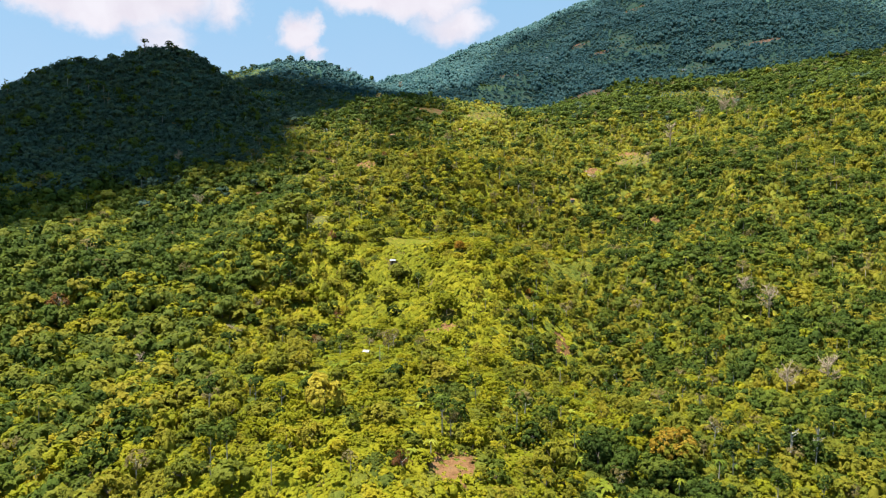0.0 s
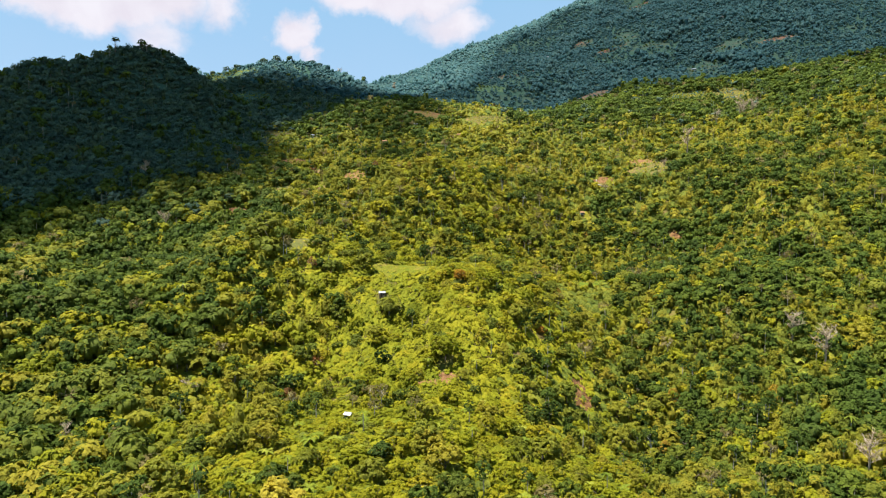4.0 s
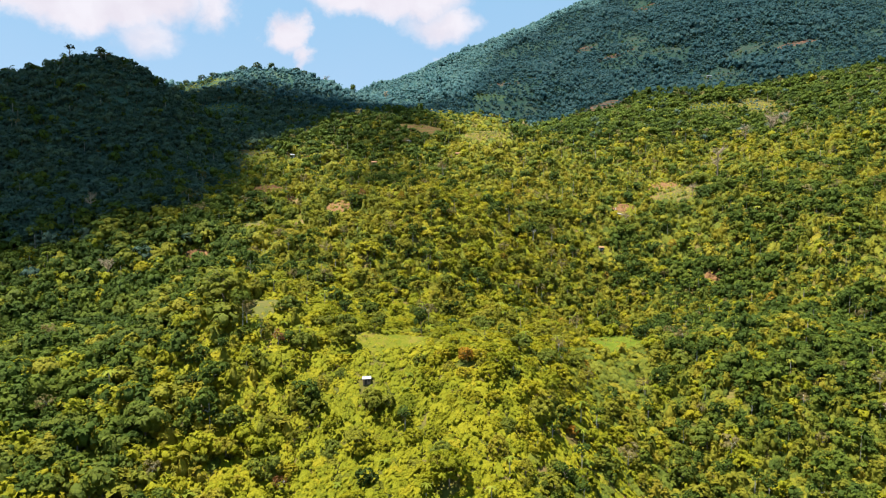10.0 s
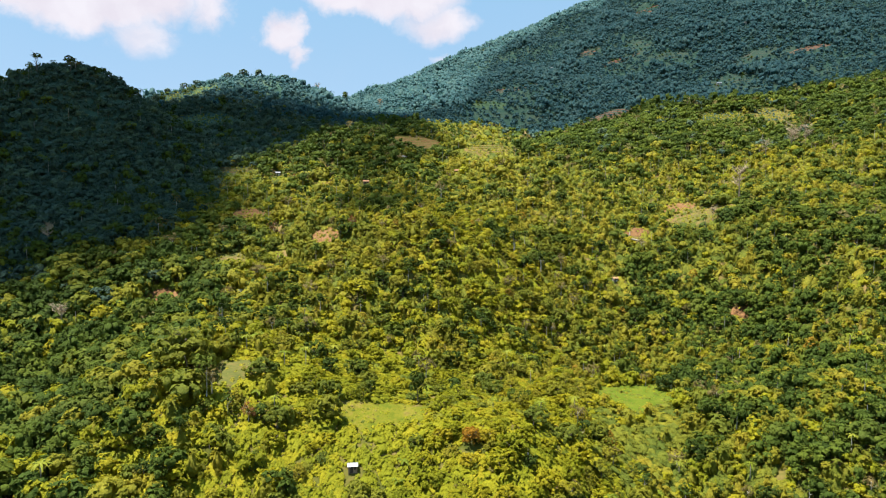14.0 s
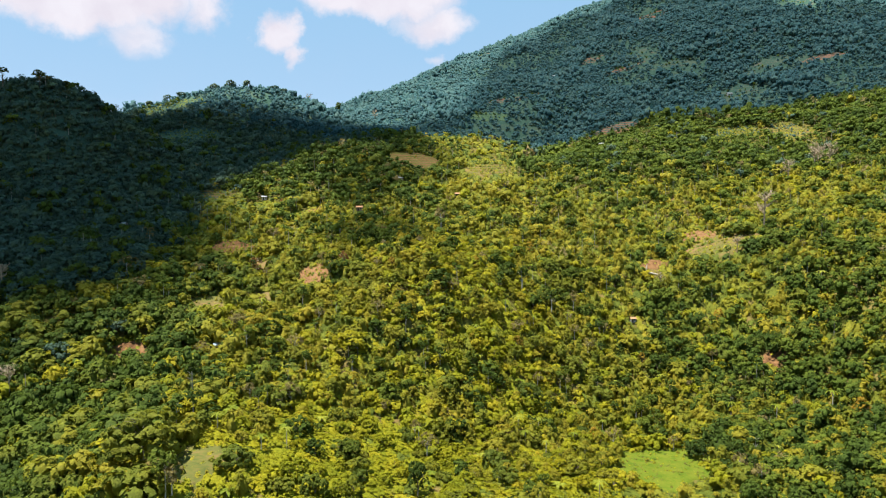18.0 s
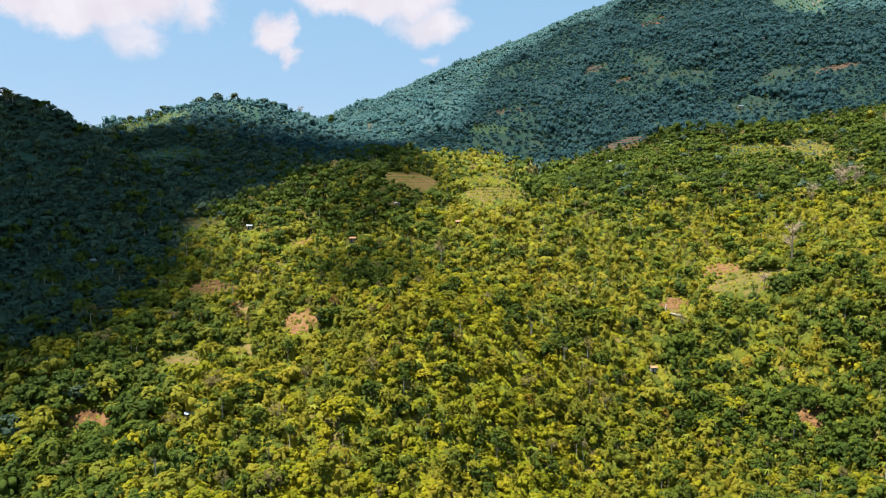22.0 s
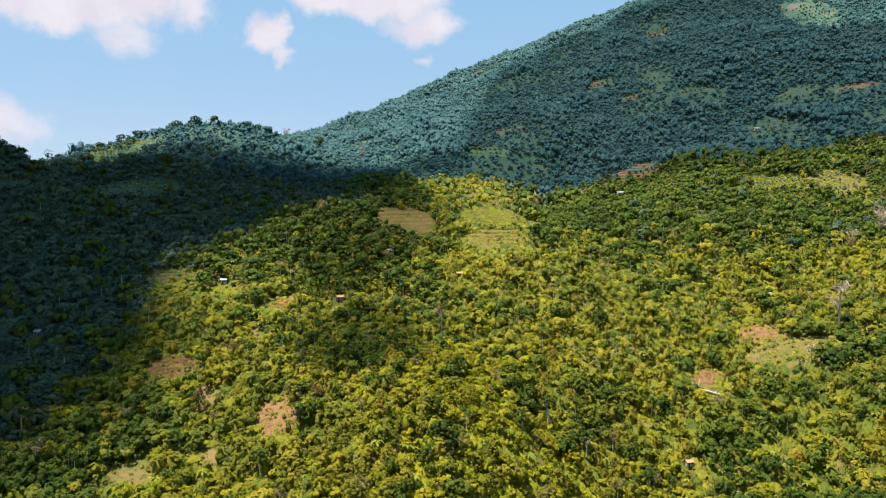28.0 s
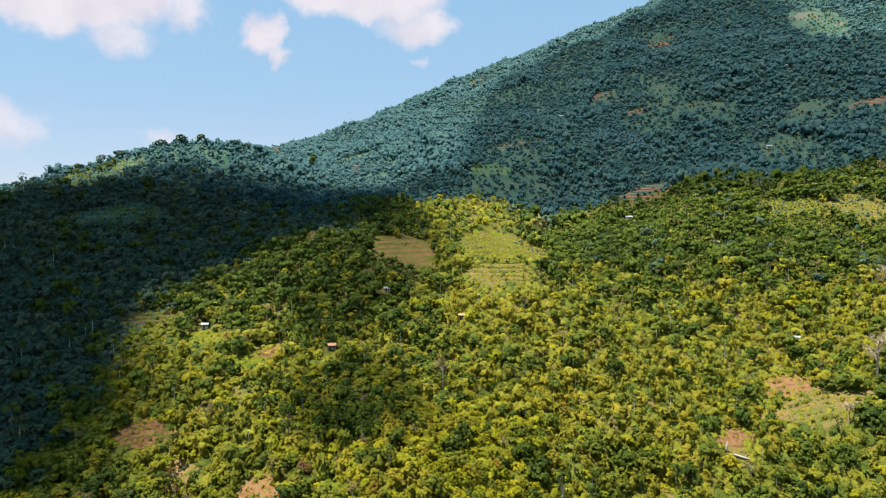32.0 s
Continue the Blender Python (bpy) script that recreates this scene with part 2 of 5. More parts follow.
CLOUD_THICK, CLOUD_MID = cloud_material("thick_cloud", 0.84), cloud_material("middling_cloud", 0.77)
CLOUD_THIN, CLOUD_FRINGE = cloud_material("thin_cloud", 0.76), cloud_material("cloud_fringe", 0.86)
TIN = rough_material("zinc_sheet", ((0.3, (0.22, 0.22, 0.22)), (0.7, (0.36, 0.36, 0.35))), 0.6, 5.0, rough=0.5, bump=0.3, depth=0.02, metal=0.25, spec=0.4)
TIN_BLUE = rough_material("blue_grey_sheet", ((0.3, (0.240, 0.304, 0.400)), (0.7, (0.400, 0.464, 0.544))), 0.6, 5.0, rough=0.5, bump=0.3, depth=0.02, metal=0.2, spec=0.4)
TILE = rough_material("clay_roof", ((0.3, (0.240, 0.112, 0.048)), (0.7, (0.400, 0.224, 0.112))), 0.8, 5.0, rough=0.8, bump=0.6, depth=0.04)
BOARD = rough_material("weathered_boards", ((0.3, (0.16, 0.1, 0.06)), (0.7, (0.34, 0.25, 0.17))), 0.6, 5.0, stretch=(1, 1, 0.2))
PLASTER = rough_material("white_wall", ((0.3, (0.36, 0.335, 0.285)), (0.7, (0.5, 0.48, 0.43))), 0.7, 6.0, bump=0.15, depth=0.01)
DARKWOOD = rough_material("dark_opening_wood", ((0.3, (0.03, 0.025, 0.02)), (0.7, (0.08, 0.06, 0.045))), 0.7, 6.0)

# ---- helpers for meshes ----


def part(name, bm, material, parent=None, label="", place=None):
    me = bpy.data.meshes.new(name)
    bm.to_mesh(me)
    bm.free()
    me.materials.append(material)
    ob = new(name, me)
    if parent:
        ob.parent = parent
    if place is not None:
        ob.matrix_basis = place
    if label:
        tagged(ob, label)
    return ob


def raw_mesh(name, verts, sizes, index, materials, slots=None, tints=None, smooth=False, normals=None):
    """A mesh straight from arrays: corners, corners per face, corner numbers."""
    me = bpy.data.meshes.new(name)
    me.vertices.add(len(verts))
    me.vertices.foreach_set("co", np.ascontiguousarray(verts, np.float32).ravel())
    me.loops.add(len(index))
    me.loops.foreach_set("vertex_index", np.ascontiguousarray(index, np.int32))
    me.polygons.add(len(sizes))
    me.polygons.foreach_set("loop_start", np.concatenate(([0], np.cumsum(sizes)[:-1])).astype(np.int32))
    if slots is not None:
        me.polygons.foreach_set("material_index", np.ascontiguousarray(slots, np.int32))
    if smooth:
        me.polygons.foreach_set("use_smooth", np.ones(len(sizes), bool))
    if tints is not None:
        me.attributes.new("tint", "FLOAT", "FACE").data.foreach_set("value", np.ascontiguousarray(tints, np.float32))
    for m in materials:
        me.materials.append(m)
    if normals is not None:
        me.attributes.new("custom_normal", "FLOAT_VECTOR", "POINT").data.foreach_set("vector", np.ascontiguousarray(normals, np.float32).ravel())
    me.update(calc_edges=True)
    return me


def tube(bm, a, b, ra, rb, sides=6):
    a, b = Vector(a), Vector(b)
    q = (b - a).to_track_quat("Z", "Y")
    rings = []
    for p, r in ((a, ra), (b, rb)):
        rings.append([bm.verts.new(p + q @ Vector((r * math.cos(2 * math.pi * i / sides), r * math.sin(2 * math.pi * i / sides), 0))) for i in range(sides)])
    for i in range(sides):
        bm.faces.new((rings[0][i], rings[0][(i + 1) % sides], rings[1][(i + 1) % sides], rings[1][i]))
    bm.faces.new(rings[1])
    return bm


def box(bm, lo, hi):
    vs = [bm.verts.new((x, y, z)) for x in (lo[0], hi[0]) for y in (lo[1], hi[1]) for z in (lo[2], hi[2])]
    for f in ((0, 1, 3, 2), (4, 6, 7, 5), (0, 4, 5, 1), (2, 3, 7, 6), (0, 2, 6, 4), (1, 5, 7, 3)):
        bm.faces.new([vs[i] for i in f])


# ---- the lie of the land ----
HILLS = []


def hill(x, y, radius, height):
    HILLS.append((x, y, radius, height))


hill(30, -350, 360, 25)
hill(-600, -300, 50, 17)
hill(-25, 175, 50, 15)
hill(-240, 190, 90, -17)
hill(-140, 280, 70, -17)
hill(75, 300, 50, -21)
hill(-50, 325, 50, -19)
hill(-200, 350, 50, 6)
hill(930, 370, 360, 35)
hill(75, 375, 50, -16)
hill(25, 375, 50, 25)
hill(-150, 400, 50, -8)
hill(150, 400, 50, 20)
hill(-75, 400, 50, 14)
hill(-285, 415, 90, -10)
hill(300, 415, 90, 24)
hill(160, 420, 220, -40)
hill(150, 450, 50, -5)
hill(0, 450, 50, -9)
hill(-175, 455, 70, -14)
hill(75, 500, 50, -24)
hill(225, 500, 50, 24)
hill(150, 525, 50, -23)
hill(-175, 525, 50, 14)
hill(0, 550, 50, 19)
hill(75, 550, 50, -5)
hill(225, 575, 50, 10)
hill(105, 595, 70, -8)
hill(-375, 595, 90, 18)
hill(-225, 600, 50, 7)
hill(50, 625, 50, -6)
hill(-75, 625, 50, 3)
hill(420, 630, 140, 25)
hill(200, 675, 50, -11)
hill(-330, 685, 90, 41)
hill(-465, 685, 90, 25)
hill(-275, 700, 50, 36)
hill(-225, 700, 50, 24)
hill(-375, 700, 50, 16)
hill(300, 725, 50, -12)
hill(-75, 725, 50, 16)
hill(50, 725, 50, 10)
hill(275, 775, 50, -6)
hill(-350, 840, 140, 16)
hill(0, 840, 70, 11)
hill(-280, 840, 70, 16)
hill(75, 865, 90, -37)
hill(1085, 910, 70, 31)
hill(930, 910, 360, 43)
hill(-195, 910, 90, 52)
hill(125, 950, 50, -23)
hill(300, 955, 90, -16)
hill(-490, 980, 140, -15)
hill(-870, 1090, 360, -40)
hill(350, 1190, 140, 28)
hill(-500, 1190, 220, -19)
hill(-170, 1300, 220, -19)
hill(-1050, 1400, 700, -50)
hill(1050, 1400, 700, 84)
hill(-510, 1450, 360, -34)
hill(930, 1450, 360, 44)
hill(570, 1450, 360, 34)
hill(350, 1610, 140, 23)
hill(750, 1630, 360, 40)
hill(-170, 1630, 220, -15)
hill(-1050, 1750, 700, -45)
hill(-700, 1750, 700, -59)
hill(1050, 1750, 700, 68)
hill(570, 1990, 360, 30)
hill(-610, 2070, 220, -33)
hill(700, 2100, 700, 51)
hill(-700, 2100, 700, -45)
hill(110, 1620, 150, 14)
hill(165, 1335, 55, 14)
hill(250, 1395, 60, 16)
hill(335, 1415, 60, 18)
hill(420, 1470, 60, 18)



def smooth_noise(x, y, size, seed):
    """Value noise in the plan, from -1 to 1."""
    u, v = np.asarray(x, float) / size, np.asarray(y, float) / size
    i, j = np.floor(u), np.floor(v)
    f, g = u - i, v - j
    f, g = f * f * (3 - 2 * f), g * g * (3 - 2 * g)

    def cell(a, b):
        h = np.sin(a * 127.1 + b * 311.7 + seed * 74.7) * 43758.5453
        return (h - np.floor(h)) * 2 - 1
    return (cell(i, j) * (1 - f) + cell(i + 1, j) * f) * (1 - g) + (cell(i, j + 1) * (1 - f) + cell(i + 1, j + 1) * f) * g


def ground(x, y):
    """Height of the bare ground."""
    x, y = np.asarray(x, float), np.asarray(y, float)
    over = 80 * np.logaddexp(0, (np.minimum(y, 6000) - 1650) / 80)
    under = 120 * np.logaddexp(0, (-500 - np.maximum(y, -6000)) / 120)
    z = -130 + 0.30 * (y - over) - 0.16 * over + 0.28 * under
    z = np.maximum(z, -220 + 0 * x)
    for a, b, r, h in HILLS:
        z = z + h * np.exp(-((x - a) ** 2 + (y - b) ** 2) / r ** 2)
    far = np.clip((y - 700) / 600, 0, 1)
    z = z + (1.6 + 2.0 * far) * smooth_noise(x, y, 38, 3) + 0.7 * smooth_noise(x, y, 13, 5) + 5 * far * smooth_noise(x, y, 120, 8) + 16 * np.clip((y - 980) / 300, 0, 1) * np.clip((1560 - y) / 100, 0, 1) * (0.35 - np.abs(smooth_noise(x + 0.25 * y, y * 0.45, 75, 9)))
    return z


def spaced(lo, hi, step, end, growth):
    """Grid lines: even between lo and hi, then ever wider out to +-end."""
    mid = list(np.arange(lo, hi + 0.1, step))
    out, s = [], step
    p = hi
    while p < end:
        s *= growth
        p += s
        out.append(min(p, end))
    low, s, p = [], step, lo
    while p > -end:
        s *= growth
        p -= s
        low.append(max(p, -end))
    return np.array(low[::-1] + mid + out)


def build_ground():
    xs, ys = spaced(-420, 520, 5.0, 6000, 1.09), spaced(120, 960, 5.0, 6000, 1.07)
    gx, gy = np.meshgrid(xs, ys)
    gz = ground(gx, gy)
    verts = np.stack([gx.ravel(), gy.ravel(), gz.ravel()], 1)
    nx, ny = len(xs), len(ys)
    a = (np.arange(ny - 1)[:, None] * nx + np.arange(nx - 1)[None, :]).ravel()
    index = np.stack([a, a + 1, a + nx + 1, a + nx], 1).ravel()
    mx, my = gx.ravel()[a], gy.ravel()[a]
    # far and shaded faces take the floor with haze in its colour
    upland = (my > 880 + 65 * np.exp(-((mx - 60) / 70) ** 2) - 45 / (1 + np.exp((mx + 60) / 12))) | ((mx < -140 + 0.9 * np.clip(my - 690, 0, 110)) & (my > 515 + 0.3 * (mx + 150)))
    ob = new("ground", raw_mesh("ground", verts, np.full(len(a), 4), index, [GROUND, HAZED_FLOOR], upland.astype(int), smooth=True))
    tagged(ob, "steep hillside of dark soil and low undergrowth", "ground", kind="structure")


build_ground()

# ---- fields: bare soil, meadows, terraces (middle, half sizes, turn in degrees) ----
FIELDS = []


def field(name, x, y, rx, ry, turn, material, label, steps=0.0, lift=0.35, front=5.0):
    """An open plot that lies on the slope; steps: height of its terraces."""
    n_r, n_a = 14, 44
    rows = []
    ca, sa = math.cos(radians(turn)), math.sin(radians(turn))
    for k in range(n_r + 1):
        for j in range(n_a):
            an = 2 * math.pi * j / n_a
            edge = 1.05 + 0.3 * float(smooth_noise(x + 9 * math.cos(an), y + 9 * math.sin(an), 4, 21)) + 0.08 * math.cos(4 * an)
            u, v = rx * edge * math.cos(an) * k / n_r, ry * edge * math.sin(an) * k / n_r
            rows.append((x + u * ca - v * sa, y + u * sa + v * ca, k / n_r))
    rows = np.array(rows)
    z = ground(rows[:, 0], rows[:, 1])
    if steps:
        s = z / steps
        f = s - np.floor(s)
        z = (np.floor(s) + np.clip((f - 0.7) / 0.3, 0, 1)) * steps + 0.3
    z = z + lift + 0.25 * smooth_noise(rows[:, 0], rows[:, 1], 4, 31)
    z = np.where(rows[:, 2] > 0.99, z - 1.6 - steps * 0.6, z)
    verts = np.stack([rows[:, 0], rows[:, 1], z], 1)
    a = (np.arange(n_r)[:, None] * n_a + np.arange(n_a)[None, :])
    b = (np.arange(n_r)[:, None] * n_a + (np.arange(n_a)[None, :] + 1) % n_a)
    index = np.stack([a, a + n_a, b + n_a, b], -1).reshape(-1)
    ob = new(name, raw_mesh(name, verts, np.full(n_r * n_a, 4), index, [material]))
    tagged(ob, label, "field", kind="structure")
    front = max(front, 52.0 if material in (SOIL, HAZED_SOIL) else 30.0) if y > 850 else front
    FIELDS.append((x, y, rx * 0.92, ry * 0.92, ca, sa, front))


# spots kept clear of trees round huts, dead trunks and lone trees: (x, y, radius, clear stretch below)
CLEARED = [(-27, 367, 3, 5), (-32, 286, 2.625, 4), (-93, 489, 3, 6), (-48, 647, 3, 5), (17, 678, 3, 5), (-114, 668, 3.75, 5), (-180, 604, 3.75, 6), (106, 565, 3, 6), (194, 669, 3, 6),
           (-23, 700, 3, 6), (160, 846, 4.5, 7), (192, 764, 3.75, 7), (332, 963, 4, 11), (152, 1181, 4, 11), (166, 1121, 4, 11), (423, 1103, 4, 11), (-35, 200, 4.5, 2), (-88, 400, 6.75, 2), (9, 369, 3, 4),
           (2, 325, 4.5, 2), (-38, 488, 4.5, 3), (124, 599, 2.25, 4), (129, 596, 3.75, 5), (-8, 401, 2.25, 2), (45, 352, 2.25, 3)]


def open_plot(x, y, ahead=1.0):
    hit = np.zeros(np.shape(x), bool)
    ragged = 0.35 * smooth_noise(x, y, 9, 77)
    for a, b, rx, ry, ca, sa, front in FIELDS:
        front = front * ahead
        u, v = (x - a) * ca + (y - b) * sa, -(x - a) * sa + (y - b) * ca
        hit |= (u / rx) ** 2 + ((v + front / 2) / (ry + front / 2)) ** 2 < 1 + ragged
    for a, b, r, front in CLEARED:
        front = front * (0.5 + 0.5 * ahead)
        hit |= ((x - a) / r) ** 2 + ((y - b + front / 2) / (r + front / 2)) ** 2 < 1
    return hit


field("meadow", 86, 463, 21, 28, -12, MEADOW, "smooth bright green grass meadow among trees", front=40)
field("clearing", -20, 390, 18, 9, 0, GRASS, "level yellow-green grass clearing above a small hut", front=14)
field("soil_patch", 58, 330, 4.5, 9, -10, SOIL, "strip of bare brown soil down the slope")
field("bare_patch", 168, 630, 15, 9, 0, SOIL, "bare red-brown soil clearing on the hillside", front=8)
field("lower_patch", 129, 605, 10, 3.5, 0, SOIL, "bare orange soil strip beside a pale dead trunk", front=7)
field("grass_slope", 172, 612, 24, 11, 0, TERRACE, "dry grassy slope dotted with young clove bushes", front=8)
field("slide", 188, 888, 25, 18, 0, HAZED_SOIL, "red landslip scar below the mountain", 2.4, front=32)
field("terrace_field", -14, 765, 25, 36, 0, SOIL, "stepped red-brown terrace field on the crest", 2.4, front=30)
field("spur_terrace", 42, 716, 26, 14, 0, TERRACE, "grassy terraced field on the sunlit spur", 2.0, front=16)
field("spur_grass", 56, 815, 38, 84, -6, GRASS, "bright yellow-green grass on the rounded spur top", 2.4, front=24)
field("east_terrace", 268, 815, 28, 18, 0, GRASS, "stepped green field beside the forest edge", 2.4, front=26)
field("east_plot", 312, 800, 20, 18, 0, TERRACE, "stepped tan fields with hedge rows", 2.4, front=26)
field("west_field", -142, 676, 18, 8, 15, TERRACE, "small pale field at the foot of the shaded hill", 1.6, front=18)
field("house_field", -112, 658, 16, 6, 0, GRASS, "grassy yard round a small house", front=12)
field("dry_plot", -113, 585, 14, 9, 0, SOIL, "dry orange soil plot between clove trees", front=9)
field("grove_clearing", -84, 634, 8, 9, 0, GRASS, "small grass clearing among clove trees", front=9)
field("grove_plot", -82, 608, 7, 6, 0, TERRACE, "dry grass plot among clove trees", front=9)
field("brown_slope", -63, 551, 8, 13, 0, SOIL, "bare brown slope under thin trees", front=9)
field("thin_grove", -92, 566, 8, 6, 0, TERRACE, "dry grass showing between young clove trees", front=8)
field("cut_bank", -77, 640, 7, 6, 10, SOIL, "scraped orange bank beside a small hut", front=8)
field("pale_plot", -83, 532, 6, 4, 0, TERRACE, "pale dry plot beside a hut")
field("tan_plot", -108, 521, 10, 7, 0, TERRACE, "dry tan grass plot above the blue hut", front=10)
field("east_scrape", 165, 531, 6, 5, 0, SOIL, "small bare orange scrape among dark trees", front=7)
field("low_plot", -128, 487, 10, 5, 0, SOIL, "bare earth plot beside dark trees", front=9)
field("soil_foreground", 3, 177, 7.5, 9, 0, SOIL, "small bare orange soil patch on the spur", front=9)
field("spur_scrape", 0, 316, 9, 3, 10, SOIL, "scraped strip of bare soil on the spur")
field("dry_grass", -73, 400, 12, 9, 30, TERRACE, "dry tan grass among the shrubs")
field("ridge_scar", 122, 1535, 34, 40, 0, SOIL, "orange bare soil scar on the mountain ridge", 3.0, front=60)
field("mountain_scar", 366, 1350, 26, 26, 0, HAZED_SOIL, "red soil scar on the shaded mountain")
field("mountain_terrace", 283, 1116, 17, 27, 0, HAZED_PLOT, "terraced triangle of fields on the mountain", 4.0)
field("mountain_field", 400, 1015, 42, 10, 10, HAZED_PLOT, "tan field strip on the mountain foot", 3.0)
field("mountain_plot", 104, 1058, 34, 13, 0, HAZED_SOIL, "dark red soil strip on the mountain", 3.0)
field("mountain_green", 66, 990, 24, 11, 0, HAZED_GRASS, "smooth green field on the mountain foot")
field("mountain_bank", 245, 1085, 30, 8, 10, HAZED_SOIL, "brown bank above the orchard", 2.0)
field("high_meadow", 538, 1235, 38, 55, 0, HAZED_PLOT, "sunlit grass meadow high on the mountain", 3.0)
field("upland_terrace", 224, 1164, 20, 12, 0, HAZED_SOIL, "stepped red soil terraces on the shaded mountain", 3.0)
field("upland_bank", 309, 1062, 32, 8, 0, HAZED_PLOT, "narrow terraced strip across the mountain", 3.0)
field("upland_plot", 350, 960, 34, 18, 0, HAZED_PLOT, "terraced crop plots on the mountain foot", 3.0)
field("upland_strip", 462, 1004, 30, 8, 8, HAZED_SOIL, "tan soil strip on the mountain shoulder", 2.0)
field("ridge_terrace", -71, 1168, 30, 26, 0, HAZED_PLOT, "sunlit terraces on the far ridge", 4.0)
field("ridge_plot", -96, 1112, 22, 18, 0, HAZED_GRASS, "sunlit green plot on the far ridge", 4.0)
field("ridge_field", -245, 850, 40, 16, 25, HAZED_GRASS, "green terraced field below the ridge", 3.0)
field("knoll_field", -215, 800, 38, 12, 20, HAZED_GRASS, "shaded green terrace on the ridge side", 3.0)

# ---- woods ----


def sprays(centres, normals, size, droop=0.35, spread=0.7, seed=0):
    """Bent kite-shaped sprays of leaves: (n, 4, 3) corners."""
    g = np.random.default_rng(seed)
    n = len(centres)
    nn = normals + g.normal(0, spread, (n, 3))
    nn /= np.linalg.norm(nn, axis=1)[:, None] + 1e-9
    t = g.normal(0, 1, (n, 3))
    a = np.cross(nn, t)
    a /= np.linalg.norm(a, axis=1)[:, None] + 1e-9
    b = np.cross(nn, a)
    s = size * g.uniform(0.65, 1.35, n)[:, None]
    dip = nn * s * droop
    return np.stack([centres + a * s - dip, centres + b * s * 0.75 + dip * 0.6, centres - a * s - dip, centres - b * s * 0.75 + dip * 0.6], 1)


def leaflets(centres, normals, size, spread, seed):
    """Single three-cornered sprays for plants farther off: (n, 3, 3) corners."""
    g = np.random.default_rng(seed)
    n = len(centres)
    nn = normals + g.normal(0, spread, (n, 3))
    nn /= np.linalg.norm(nn, axis=1)[:, None] + 1e-9
    a = np.cross(nn, g.normal(0, 1, (n, 3)))
    a /= np.linalg.norm(a, axis=1)[:, None] + 1e-9
    c = np.cross(nn, a)
    s = size * g.uniform(0.65, 1.35, n)[:, None]
    return np.stack([centres + a * s * 1.15, centres - a * s * 0.6 + c * s * 0.9, centres - a * s * 0.6 - c * s * 0.9], 1)


def with_normals(faces, outward=None, share=0.58):
    """Corners with soft normals, part the face's own, part the bough's: (n, corners, 6)."""
    own = np.cross(faces[:, 1] - faces[:, 0], faces[:, 2] - faces[:, 0])
    own /= np.linalg.norm(own, axis=1)[:, None] + 1e-9
    if outward is None:
        outward, share = own, 0.0
    outward = outward / (np.linalg.norm(outward, axis=1)[:, None] + 1e-9)
    back = (own * outward).sum(1) < 0
    faces = np.where(back[:, None, None], faces[:, ::-1], faces)
    own = np.where(back[:, None], -own, own)
    soft = own * (1 - share) + outward * share
    soft /= np.linalg.norm(soft, axis=1)[:, None] + 1e-9
    return np.concatenate([faces, np.repeat(soft[:, None], faces.shape[1], 1)], 2)


def leaf_set(centres, normals, size, droop, spread, seed, fine):
    faces = sprays(centres, normals, size, droop, spread, seed) if fine else leaflets(centres, normals, size, spread, seed)
    return with_normals(faces, normals, 0.74)


def tufts(centres, out, radius, per, seed, squash=0.8):
    """Round tufts of leaves on a crown's surface: places and outward ways of the leaves, per of them to a tuft."""
    g = np.random.default_rng(seed)
    n = len(centres)
    out = out / (np.linalg.norm(out, axis=1)[:, None] + 1e-9)
    o = np.repeat(out, per, 0)
    v = g.normal(0, 1, (n * per, 3))
    v /= np.linalg.norm(v, axis=1)[:, None] + 1e-9
    back = (v * o).sum(1)
    v = np.where((back < -0.15)[:, None], v - 2 * back[:, None] * o, v)
    r = np.repeat(radius * g.uniform(0.65, 1.45, n), per)[:, None]
    p = np.repeat(centres, per, 0) + v * r * (1, 1, squash)
    return p, v * 0.45 + o * 0.75 + (0, 0, 0.18)


def grown(q, scale, lift):
    """Scales and lifts corners; leans the normals to suit."""
    n = q[..., 3:] / np.array(scale)
    n /= np.linalg.norm(n, axis=-1)[..., None] + 1e-9
    return np.concatenate([q[..., :3] * np.array(scale) + np.array((0, 0, lift)), n], -1)


def bough_plan(lobes, flat, g):
    """Middles and radii of the rounded boughs of one crown."""
    c, r = [], []
    for k in range(lobes):
        an, d = g.uniform(0, 6.283), math.sqrt(g.uniform(0.02, 1)) * 0.62
        c.append((d * math.cos(an), d * math.sin(an), (g.uniform(-0.25, 0.55) * (1 - 0.5 * d)) * flat * 1.6))
        r.append(g.uniform(0.3, 0.5) * (1.1 - 0.3 * d))
    return np.array(c), np.array(r)


